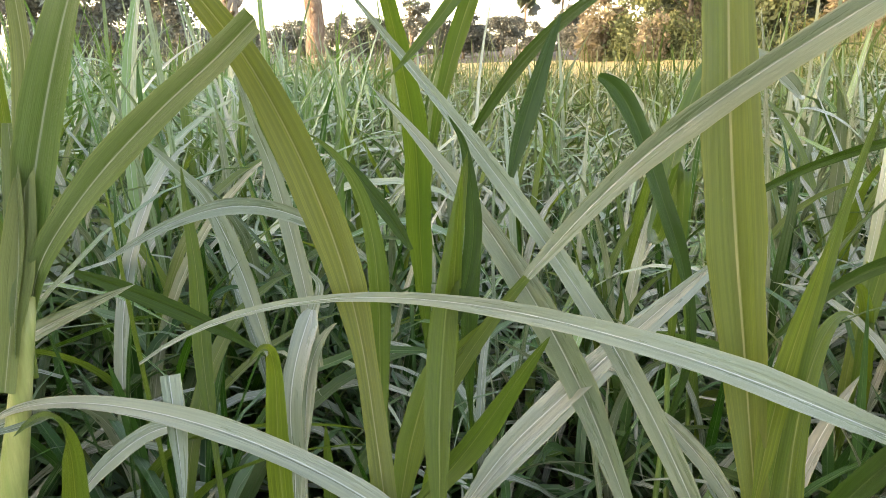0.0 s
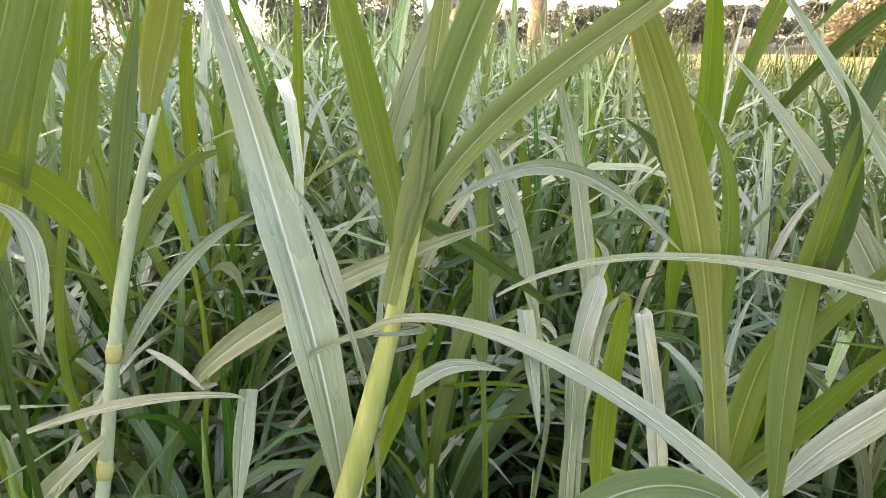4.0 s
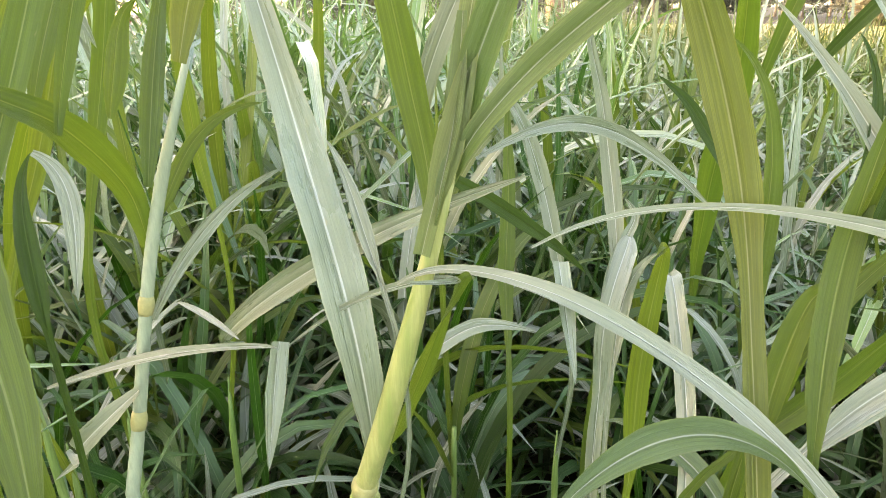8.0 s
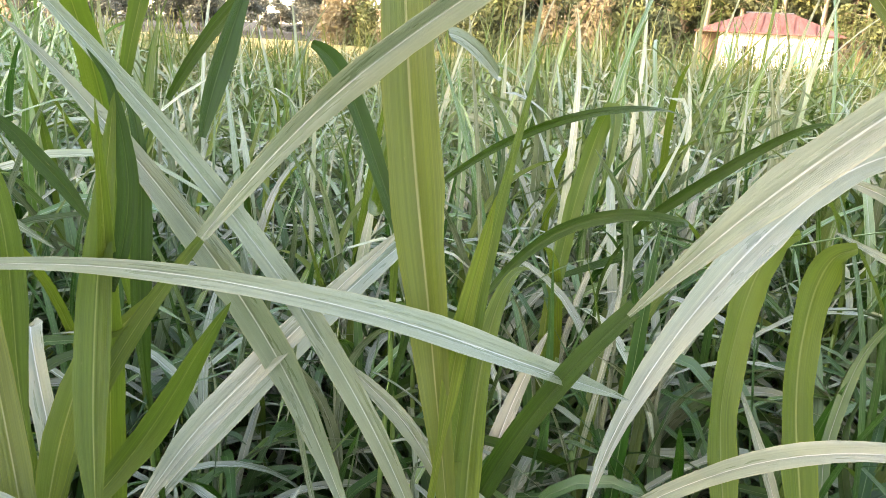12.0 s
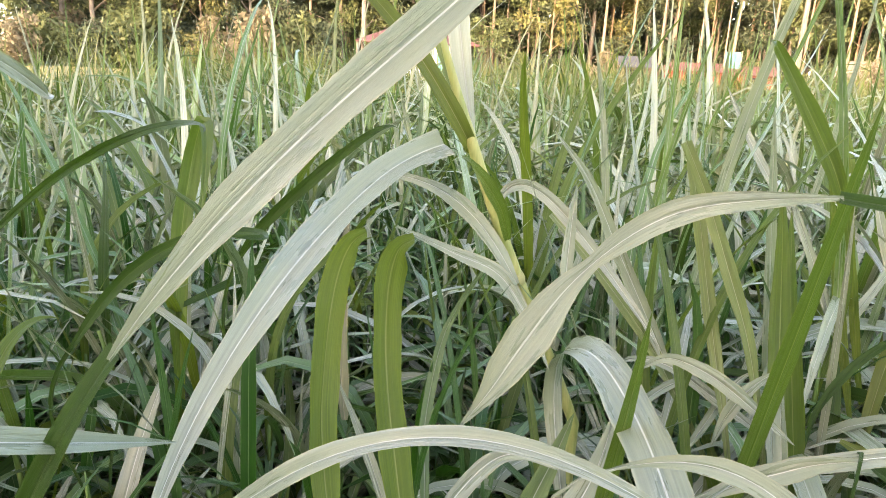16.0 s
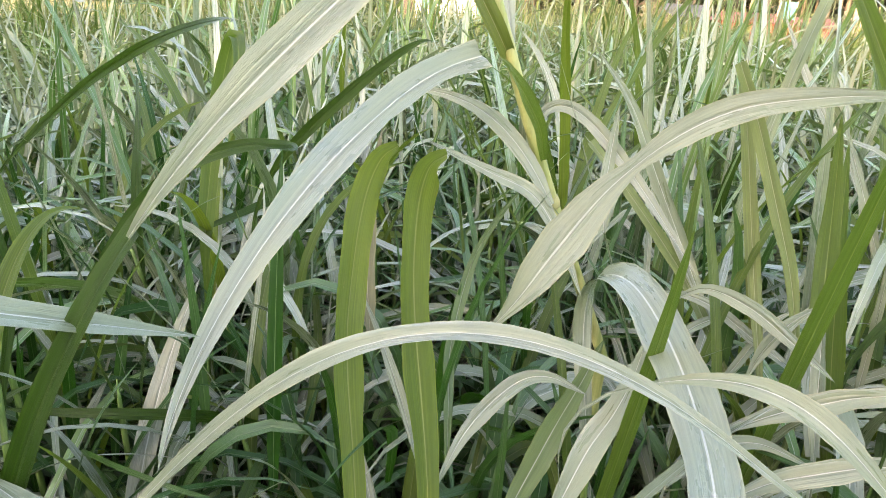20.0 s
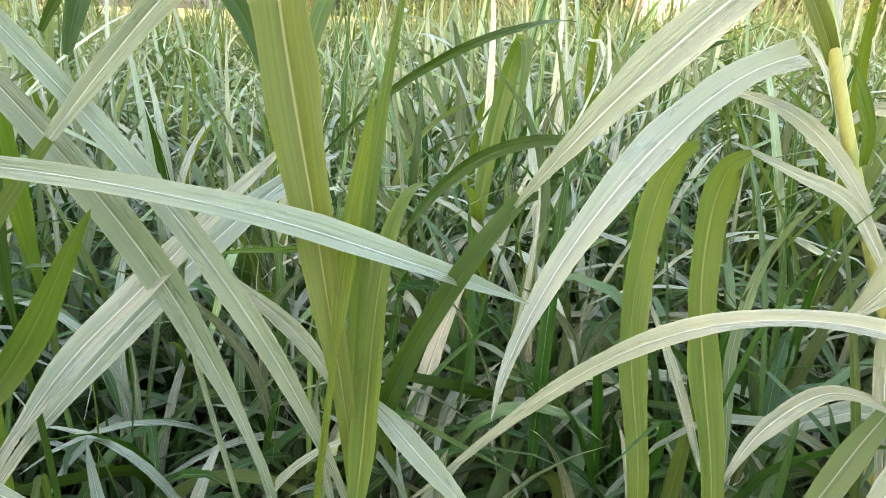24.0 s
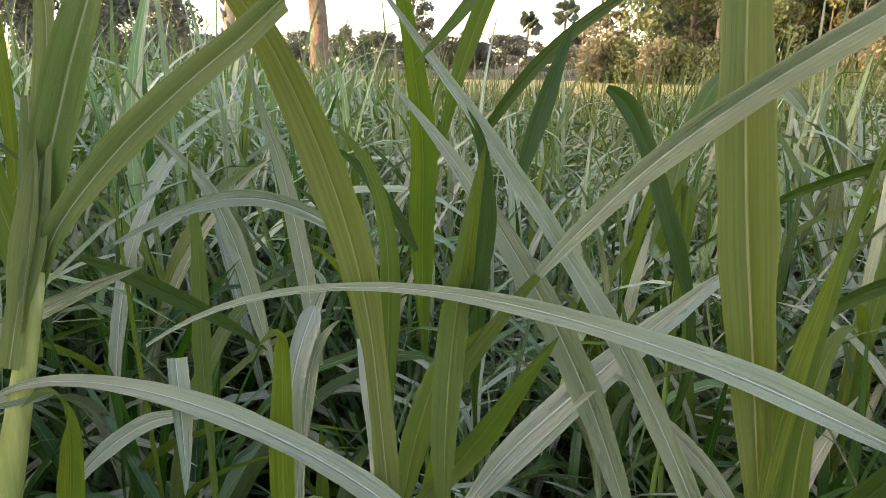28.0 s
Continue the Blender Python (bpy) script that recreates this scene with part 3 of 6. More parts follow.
for row, (d0, step) in enumerate(((56, 2.3), (61, 2.6), (67, 3.0), (74, 2.9))):
    az = -17.0 - row * 0.7
    while az > -108:
        kind = order[(k * 7 + row * 3) % 12]
        if row == 0 and az < -52 and kind in (0, 2):
            kind = 3 if k % 4 == 0 else 1
        if row == 3 and az < -40:
            kind = 2 if k % 3 else 0
        if row >= 2 and kind == 4:
            kind = 2
        d = d0 + rng.uniform(-2, 2)
        s = rng.uniform(0.85, 1.2) * (0.8 if az > -16 else 1.0)
        m = Matrix.Translation(direction(az, d)) @ Matrix.Rotation(rng.uniform(0, 6.28), 4, "Z") @ Matrix.Diagonal((s, s, s * rng.uniform(0.9, 1.15), 1))
        ob = copy_thing(wood[kind], Matrix())
        ob.matrix_basis = m
        ob["group"] = "trees of the wood"
        k += 1
        az -= step * rng.uniform(0.75, 1.3)
for j in range(17):  # slim trunks along the wood's edge behind the huts
    s = rng.uniform(0.8, 1.05)
    ob = copy_thing(wood[1 if j % 3 else 3], Matrix())
    ob.matrix_basis = Matrix.Translation(direction(-47.5 - 1.95 * j + rng.uniform(-0.7, 0.7), rng.uniform(57.5, 61))) @ Matrix.Rotation(rng.uniform(0, 6.28), 4, "Z") @ Matrix.Diagonal((s * 0.85, s * 0.85, s, 1))
    ob["group"] = "trees of the wood"
for ob in wood:  # the patterns take places of their own behind the others
    k += 1
    ob.location = direction(-20 - 9 * (k % 7), 80)
shrubs = [
    bush((0, 0, 0), "rounded olive-green bush before the wood", 3.2, 2.4, CROWN_OLIVE, 21, 2200, 0.2),
    bush((0, 0, 0), "dry rust-brown thicket before the wood", 3.6, 2.0, CROWN_RUST, 22, 2200, 0.2),
    bush((0, 0, 0), "dark green bush before the wood", 2.8, 2.4, CROWN_DARK, 23),
    bush((0, 0, 0), "yellow-green sunlit shrub before the wood", 2.2, 1.6, CROWN_LIME, 24, 1500, 0.13),
]
az = -12.6
k = 0
while az > -100:
    kind = (1, 0, 1, 0, 0, 2, 0, 0, 2, 3)[k % 10] if az > -40 else (2, 0, 3, 1, 0)[k % 5]
    s = rng.uniform(0.8, 1.3) * (1.0 if az > -38 else 0.6)
    behind = 6.0 if -54 < az < -38 or -80 < az < -62 else 0.0
    ob = copy_thing(shrubs[kind], Matrix())
    ob.matrix_basis = Matrix.Translation(direction(az, rng.uniform(50, 54) + behind)) @ Matrix.Rotation(rng.uniform(0, 6.28), 4, "Z") @ Matrix.Diagonal((s, s, s, 1))
    k += 1
    az -= 1.9 * rng.uniform(0.7, 1.3)
az = -18.5
while az > -104:  # a darker thicket closes the wood behind
    ob = copy_thing(shrubs[2 if rng.uniform() < 0.7 else 0], Matrix())
    s = rng.uniform(1.5, 2.1)
    ob.matrix_basis = Matrix.Translation(direction(az, rng.uniform(77, 81))) @ Matrix.Rotation(rng.uniform(0, 6.28), 4, "Z") @ Matrix.Diagonal((s, s, s * (1.2 if az > -38 else 2.0), 1))
    az -= rng.uniform(2.2, 3.0)
for j, ob in enumerate(shrubs):
    ob.location = direction(-14 - 5 * j, 56)

# low trees across the middle and the grey trees to the left, haze put into their colour
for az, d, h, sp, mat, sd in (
    (60, 42, 8.5, 3.0, CROWN_HAZED, 31), (54, 46, 9.5, 3.2, CROWN_HAZED, 32), (49, 44, 7.5, 3.0, CROWN_HAZED, 33), (44, 48, 9.0, 3.2, CROWN_HAZED, 34),
    (39.5, 50, 7.0, 2.6, CROWN_HAZED, 35), (30, 48, 8.0, 2.8, CROWN_HAZED, 37), (26, 50, 6.5, 2.4, CROWN_HAZED, 38),
    (22, 60, 6.0, 2.6, CROWN_HAZED, 39), (57, 52, 10.0, 3.4, CROWN_HAZED, 43),
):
    tree(direction(az, d), "grey-green tree beyond the field, haze in its colour", h, sp * 1.3, mat, BARK, sd, 0.16, 0.08, 7500, 0.19, 15, group="trees beyond the left field")
rng = np.random.RandomState(12)
far_tree = [tree(direction(26 + 5 * j, 92), "low distant tree on the skyline", 4.7, 2.3, CROWN_HAZED, BARK, 150 + j, 0.15, 0.12, 2600, 0.2, 10, group="trees on the skyline") for j in range(3)]
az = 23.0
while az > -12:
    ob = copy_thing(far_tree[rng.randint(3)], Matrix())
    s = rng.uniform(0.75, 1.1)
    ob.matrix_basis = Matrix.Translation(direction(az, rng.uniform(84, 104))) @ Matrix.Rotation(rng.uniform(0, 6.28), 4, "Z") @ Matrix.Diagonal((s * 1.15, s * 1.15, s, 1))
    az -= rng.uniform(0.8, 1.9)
tree(direction(2.9, 70), "narrow grey tree with a white trunk", 11, 2.0, CROWN_HAZED, BARK_WHITE, 61, 0.18, 0.15, 3000, 0.2, 16, group="trees on the skyline")
palm(direction(-6.4, 110), 7.4, 71, 2.6)
palm(direction(-9.4, 112), 9.2, 72, 2.8)
for az, d, h, sp, sd in ((-12.3, 60, 6.2, 1.5, 63), (-14.2, 62, 7.0, 1.6, 64)):
    tree(direction(az, d), "slim brownish tree at the end of the wood", h, sp, CROWN_RUST, BARK_PALE, sd, 0.12, 0.15, 2400, 0.16, 10, group="trees of the wood")

# the tall belt behind and to the left, mostly out of view, added to shade the near field
belt = [
    tree(direction(64, 50), "tall dense tree of the shading belt", 12.0, 3.6, CROWN_DARK, BARK, 41, 0.2, 0.1, 5200, 0.42, 13, group="trees of the shading belt"),
    tree(direction(66, 45), "tall dense grey-green tree of the shading belt", 11.5, 3.6, CROWN_HAZED, BARK, 42, 0.2, 0.1, 5200, 0.42, 13, group="trees of the shading belt"),
]
# unseen trees, set only to keep the low sun off the near crop
shade_tree = [tree(direction(76 + 6 * j, 24), "unseen dense leafy tree added to shade the crop", 10.3, 2.8, CROWN_DARK, BARK, 43 + j, 0.18, 0.08, 6800, 0.32, 15, group="trees of the shading belt") for j in range(2)]
rng = np.random.RandomState(9)
for row, dist in enumerate((24.0, 26.5)):
    az = 79.0 + 3 * row
    while az < 140:
        ob = copy_thing(shade_tree[(int(az) + row) % 2], Matrix())
        s = rng.uniform(0.94, 0.995)
        ob.matrix_basis = Matrix.Translation(direction(az, dist + rng.uniform(-0.6, 0.6))) @ Matrix.Rotation(rng.uniform(0, 6.28), 4, "Z") @ Matrix.Diagonal((s, s, s * dist / 24 * 0.99, 1))
        az += rng.uniform(3.6, 4.6)

# bare pale trunk with a fork, close to the field
root = empty("bare_tree", "bare pale orange trunk that forks high up", "tree", "", direction(10.6, 22))
v, f = tube([(0.05, 0, 0), (0.02, 0, 0.8), (-0.05, 0, 1.5), (0.03, 0, 2.2), (-0.02, 0, 2.9), (-0.05, 0, 3.4), (-0.28, 0, 4.1), (-0.42, 0, 5.2), (-0.6, 0, 7)], [0.36, 0.31, 0.29, 0.27, 0.28, 0.27, 0.2, 0.17, 0.13], 14)
mesh_object("trunk", v, f, BARK_TAN, root)
v, f = tube([(-0.04, 0, 3.3), (0.3, 0, 3.75), (0.62, 0, 4.1), (0.85, 0.1, 4.9), (1.2, 0.1, 6.2)], [0.22, 0.17, 0.14, 0.12, 0.08], 10)
mesh_object("limb", v, f, BARK_TAN, root)
for z0, r0, h0 in ((1.1, 0.3, 0.05), (1.9, 0.28, -0.03), (2.6, 0.28, 0.03)):
    v, f = tube([(0, -0.2, z0 - 0.1), (h0, -0.27, z0), (0, -0.2, z0 + 0.1)], [0.05, 0.09, 0.05], 8)
    mesh_object("burl", v, f, BARK_TAN, root)
root = empty("palm_stump", "thick ringed trunk of a cut palm", "tree trunk", "", direction(17.1, 17))
v, f = tube([(0.02 * math.sin(i), 0, 0.2 * i) for i in range(24)], [0.25 + 0.025 * (i % 2) - 0.003 * i for i in range(24)], 14)
mesh_object("trunk", v, f, BARK, root)
rng = np.random.RandomState(31)
for i in range(70):  # stubs of old leaf bases round the trunk
    w, z0 = i * 2.4, 0.6 + 0.055 * i
    d = Vector((math.cos(w), math.sin(w), 0))
    v, f = tube([d * 0.2 + Vector((0, 0, z0)), d * 0.29 + Vector((0, 0, z0 + 0.07)), d * rng.uniform(0.3, 0.38) + Vector((0, 0, z0 + rng.uniform(0.14, 0.26)))], [0.07, 0.05, 0.015], 5)
    mesh_object("leaf_stub", v, f, BARK, root)

# ---- the white house ----
WALL = mottled("limewash", (0.72, 0.74, 0.76), (0.62, 0.62, 0.62), 1.5, 0.9, 0.2, 0.02)
MUD = mottled("mud_wall", (0.11, 0.08, 0.062), (0.15, 0.11, 0.085), 1.5, 0.95, 0.3, 0.02)
TIN = mottled("rusty_tin", (0.165, 0.062, 0.056), (0.21, 0.115, 0.105), 1.0, 0.75, 0.2, 0.02, (6, 1, 1))
TIN_GREY = mottled("grey_tin", (0.065, 0.07, 0.08), (0.10, 0.10, 0.112), 1.0, 0.85, 0.2, 0.02, (6, 1, 1))
GREEN_PAINT = mottled("green_shutter", (0.10, 0.30, 0.24), (0.13, 0.36, 0.28), 3, 0.6, 0.1, 0.01)
RED_PAINT = mottled("red_wall", (0.34, 0.065, 0.05), (0.29, 0.085, 0.065), 2, 0.8, 0.1, 0.01)
CYAN_PAINT = mottled("cyan_cloth", (0.07, 0.22, 0.23), (0.10, 0.28, 0.28), 2, 0.8, 0.1, 0.01)
# near-black colour that paints the dark inside of openings
DARK = mottled("opening_shade", (0.02, 0.02, 0.02), (0.03, 0.03, 0.03), 2, 0.9, 0.1, 0.01)


def wall_with_holes(bm, length, height, thick, holes):
    """A wall along x from 0, its front at y = 0, with rectangular openings (x0, x1, z0, z1) right through it."""
    xs = sorted({0.0, length, *(v for h in holes for v in h[:2])})
    zs = sorted({0.0, height, *(v for h in holes for v in h[2:])})
    for a, b in zip(xs, xs[1:]):
        for c, d in zip(zs, zs[1:]):
            if not any(h[0] <= a and b <= h[1] and h[2] <= c and d <= h[3] for h in holes):
                box(bm, a, b, 0, thick, c, d)


def hip_roof(name, x0, x1, y0, y1, z, rise, parent, mat, ridge=0.35):
    bm = bmesh.new()
    mx, rl = (y0 + y1) / 2, (x1 - x0) * ridge
    low = [bm.verts.new(p) for p in ((x0, y0, z), (x1, y0, z), (x1, y1, z), (x0, y1, z))]
    under = [bm.verts.new(p) for p in ((x0, y0, z - 0.06), (x1, y0, z - 0.06), (x1, y1, z - 0.06), (x0, y1, z - 0.06))]
    a, b = bm.verts.new((x0 + rl, mx, z + rise)), bm.verts.new((x1 - rl, mx, z + rise))
    bm.faces.new((low[0], low[1], b, a))
    bm.faces.new((low[1], low[2], b))
    bm.faces.new((low[2], low[3], a, b))
    bm.faces.new((low[3], low[0], a))
    for i in range(4):
        bm.faces.new((under[i], under[(i + 1) % 4], low[(i + 1) % 4], low[i]))
    bm.faces.new(under[::-1])
    return part(name, bm, mat, parent)


house = empty("house", "white-walled house with a red rusty tin hip roof", "house")
house.matrix_basis = Matrix.Translation(direction(-42.6, 41.5)) @ Matrix.Rotation(radians(-47), 4, "Z")
bm = bmesh.new()
wall_with_holes(bm, 5.6, 2.35, 0.2, [(0.4, 0.85, 1.0, 1.75), (1.25, 1.6, 1.3, 1.7), (3.6, 4.3, 0, 1.9)])
part("front_wall", bm, WALL, house)
bm = bmesh.new()
box(bm, 0, 0.2, 0.2, 5.0, 0, 2.35)
part("side_wall", bm, MUD, house, "bare brown mud side wall")
bm = bmesh.new()
box(bm, 5.4, 5.6, 0.2, 5.0, 0, 2.35)
part("side_wall", bm, MUD, house)
bm = bmesh.new()
box(bm, 0.2, 5.4, 4.8, 5.0, 0, 2.35)
part("back_wall", bm, MUD, house)
roof = hip_roof("roof", -1.3, 6.1, -0.6, 5.6, 2.42, 1.15, house, TIN)
bm = bmesh.new()
box(bm, 1.0, 3.5, 2.42, 2.58, 3.54, 3.62)
part("ridge_cap", bm, TIN_GREY, roof)
for i in range(14):
    bm = bmesh.new()
    x = -1.15 + i * 0.53
    rise = min(1.0, max(0.05, min(x + 1.3, 6.1 - x) / 2.6))
    vs = [bm.verts.new(p) for p in ((x, -0.6, 2.45), (x + 0.05, -0.6, 2.45), (x + 0.05, -0.6 + 3.1 * rise, 2.45 + 1.15 * rise), (x, -0.6 + 3.1 * rise, 2.45 + 1.15 * rise))]
    bm.faces.new(vs)
    bmesh.ops.solidify(bm, geom=bm.faces[:], thickness=0.03)
    part("seam", bm, TIN, roof)
bm = bmesh.new()
box(bm, 0.4, 0.85, 0.06, 0.12, 1.0, 1.75)
part("window_shutter", bm, GREEN_PAINT, house, "closed green wooden shutter")
bm = bmesh.new()
box(bm, 1.25, 1.6, 0.12, 0.16, 1.3, 1.7)
part("window", bm, DARK, house, "small dark square window")
bm = bmesh.new()
box(bm, 3.6, 4.3, 0.08, 0.14, 0, 1.9)
part("door", bm, GREEN_PAINT, house, "faded green wooden door")
bm = bmesh.new()
box(bm, -1.0, 0, 1.0, 1.2, 0, 2.36)
part("verandah_wall", bm, MUD, house, "brown mud wall under the verandah roof")
for x, y in ((-1.2, -0.45), (-1.2, 2.4)):
    bm = bmesh.new()
    box(bm, x, x + 0.09, y, y + 0.09, 0, 2.38)
    part("verandah_post", bm, BARK, house)


def hut(place, turn, w, d, h, wall, roof_mat, label, rise=0.7):
    root = empty("hut", label, "hut", "huts by the wood")
    root.matrix_basis = Matrix.Translation(place) @ Matrix.Rotation(radians(turn), 4, "Z")
    bm = bmesh.new()
    wall_with_holes(bm, w, h, 0.15, [(w * 0.4, w * 0.4 + 0.75, 0, min(1.8, h - 0.15))])
    part("front_wall", bm, wall, root)
    for x in (0, w - 0.15):
        bm = bmesh.new()
        box(bm, x, x + 0.15, 0.15, d, 0, h)
        part("side_wall", bm, wall, root)
    bm = bmesh.new()
    box(bm, 0.15, w - 0.15, d - 0.15, d, 0, h)
    part("back_wall", bm, wall, root)
    bm = bmesh.new()
    box(bm, w * 0.4, w * 0.4 + 0.75, 0.05, 0.1, 0, min(1.8, h - 0.15))
    # a black panel in the doorway stands in for the unlit inside
    part("door", bm, DARK, root)
    hip_roof("roof", -0.4, w + 0.4, -0.4, d + 0.4, h + 0.06, rise, root, roof_mat, 0.12)
    return root


hut(direction(-62.0, 54), -66, 3.0, 3, 1.6, MUD, TIN_GREY, "small mud hut under a grey tin roof", 0.8)
hut(direction(-66.0, 54), -70, 4.2, 3, 1.5, RED_PAINT, TIN, "hut with red painted walls under a tin roof", 0.6)
hut(direction(-71.0, 54), -74, 2.8, 3, 1.4, RED_PAINT, TIN, "hut with red painted walls under a tin roof", 0.6)
hut(direction(-78.0, 54), -80, 3.0, 3, 1.5, MUD, BARK, "small mud hut under a weathered thatch roof", 1.1)
hut(direction(-11.0, 53), -11, 0.9, 1.2, 0.75, WALL, TIN_GREY, "small low whitewashed shelter under a grey tin roof", 0.25)
hut(direction(60.5, 26), 62, 1.8, 2.5, 1.5, MUD, BARK, "small brown mud hut under a weathered roof", 0.4)
tree(direction(-75.4, 50), "tall white-trunked tree with a high crown", 17, 2.0, CROWN_OLIVE, BARK_WHITE, 81, 0.22, 0.6, 1400, 0.24, 8)
cloth = empty("hanging_cloth", "pale cyan cloth hung from a pole by the huts", "cloth")
cloth.matrix_basis = Matrix.Translation(direction(-70.4, 48)) @ Matrix.Rotation(radians(-70), 4, "Z")
for x in (-0.06, 0.92):
    bm = bmesh.new()
    box(bm, x, x + 0.06, 0, 0.06, 0, 2.9)
    part("pole", bm, BARK, cloth)
bm = bmesh.new()
for i in range(9):
    x0, x1 = i * 0.1, (i + 1) * 0.1
    y0, y1 = 0.04 * math.sin(i * 1.3), 0.04 * math.sin((i + 1) * 1.3)
    bm.faces.new([bm.verts.new(p) for p in ((x0, y0, 1.8), (x1, y1, 1.8), (x1, y1 * 0.5, 2.8), (x0, y0 * 0.5, 2.8))])
bmesh.ops.remove_doubles(bm, verts=bm.verts[:], dist=0.001)
bmesh.ops.solidify(bm, geom=bm.faces[:], thickness=0.01)
part("cloth", bm, CYAN_PAINT, cloth)


# ---- grass plants near the camera ----
def plant(seed, height, leaves, mats, wide=1.0, thick=0.007):
    """One grass plant: jointed stalk with alternate arching blades, each a part."""
    rng = np.random.RandomState(seed)
    top = height * 0.66
    lean = rng.uniform(-0.1, 0.1, 2)
    pts = [(lean[0] * t * t, lean[1] * t * t, top * t) for t in np.linspace(0, 1, 9)]
    v, f = tube(pts, [thick * (1.15 if i % 2 else 1.0) * (1 - 0.045 * i) for i in range(9)], 7)
    root = mesh_object("grass_plant", v, f, STALK)
    plane = rng.uniform(0, math.pi)
    for k in range(leaves):
        t = 0.12 + 0.88 * (k + rng.uniform(0, 0.6)) / leaves
        b = np.array([[lean[0] * t * t, lean[1] * t * t, top * t]])
        head = plane + (k % 2) * math.pi + rng.normal(0, 0.5)
        upper = t > 0.75
        el = radians(rng.normal(76 if upper else 58, 10))
        ln = rng.uniform(0.5, 0.92) * height / 1.25
        dr = radians(abs(rng.normal(40 if upper else 112, 35)))
        v, f, uv = blades(rng, b, np.array([head]), np.array([el]), np.array([ln]), np.array([rng.uniform(0.013, 0.031) * wide]), np.array([dr]), 11, np.array([rng.normal(0, 0.6)]))
        mesh_object("leaf", v, [tuple(int(i) for i in q) for q in f], mats[rng.randint(len(mats))], root, uvs=uv)
    return root


MIX = [GREY, GREY, GREEN, GREY, GREY, LIME, GREY, SHADED, GREY, GREEN]
MIX_GREEN = [GREEN, GREY, LIME, GREY, SHADED, GREY, GREEN]
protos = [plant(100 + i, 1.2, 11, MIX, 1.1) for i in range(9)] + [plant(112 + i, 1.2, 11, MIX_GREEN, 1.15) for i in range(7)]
for ob in protos:
    tagged(ob, "green fodder grass plant with long arching blades", "grass plant", "grass plants of the crop")
rng = np.random.RandomState(77)
EYE_AT = Vector((0.08, 0.0, 1.37))
placed, used = [], set()
count = 0
tries = 0
while count < 262 and tries < 9000:
    tries += 1
    r = math.sqrt(rng.uniform(0.95**2, 3.1**2))
    az = rng.uniform(-100, 72)
    p = direction(az, r) + Vector((0.05, -0.02, 0))
    if any((p - q).length < 0.11 for q in placed):
        continue
    proto = protos[9 + rng.randint(7)] if az > rng.uniform(-4, 14) else protos[rng.randint(9)]
    s = max(1.03, crop_height(az)) / 1.2 * rng.normal(0.98, 0.09) * (0.84 if r < 1.5 else 0.92)
    m = Matrix.Translation(p) @ Matrix.Rotation(rng.uniform(0, 6.28), 4, "Z") @ Matrix.Diagonal((s, s, s, 1))
    near = min((m @ v.co - EYE_AT).length for c in proto.children for v in list(c.data.vertices)[::3])
    if near < 0.62:
        continue
    ob = copy_thing(proto, Matrix()) if proto in used else proto
    used.add(proto)
    ob.matrix_basis = m
    placed.append(p)
    count += 1

# low leafy plants round the camera's feet
low_protos = [plant(140 + i, 0.72, 8, [GREY, GREEN, GREY, SHADED, GREY, GREEN], 1.15) for i in range(6)]
rng = np.random.RandomState(78)
count = tries = 0
while count < 60 and tries < 2000:
    tries += 1
    r = rng.uniform(0.5, 1.05)
    az = rng.uniform(-95, 68)
    p = direction(az, r) + Vector((0.05, -0.02, 0))
    if any((p - q).length < 0.1 for q in placed):
        continue
    m = Matrix.Translation(p) @ Matrix.Rotation(rng.uniform(0, 6.28), 4, "Z") @ Matrix.Diagonal([rng.uniform(0.85, 1.12)] * 3 + [1])
    ob = low_protos[count] if count < 6 else copy_thing(low_protos[rng.randint(6)], Matrix())
    tagged(ob, "low leafy fodder grass shoot with broad blades", "grass plant", "low shoots of the crop")
    ob.matrix_basis = m
    placed.append(p)
    count += 1


# ---- the plants that stand right before the camera ----
def bezier(points, n):
    """Places along the curve that the control points draw."""
    pts = np.asarray(points, float)
    d = len(pts) - 1
    s = np.linspace(0, 1, n)
    return sum(math.comb(d, i) * (s**i * (1 - s) ** (d - i))[:, None] * pts[i] for i in range(d + 1))


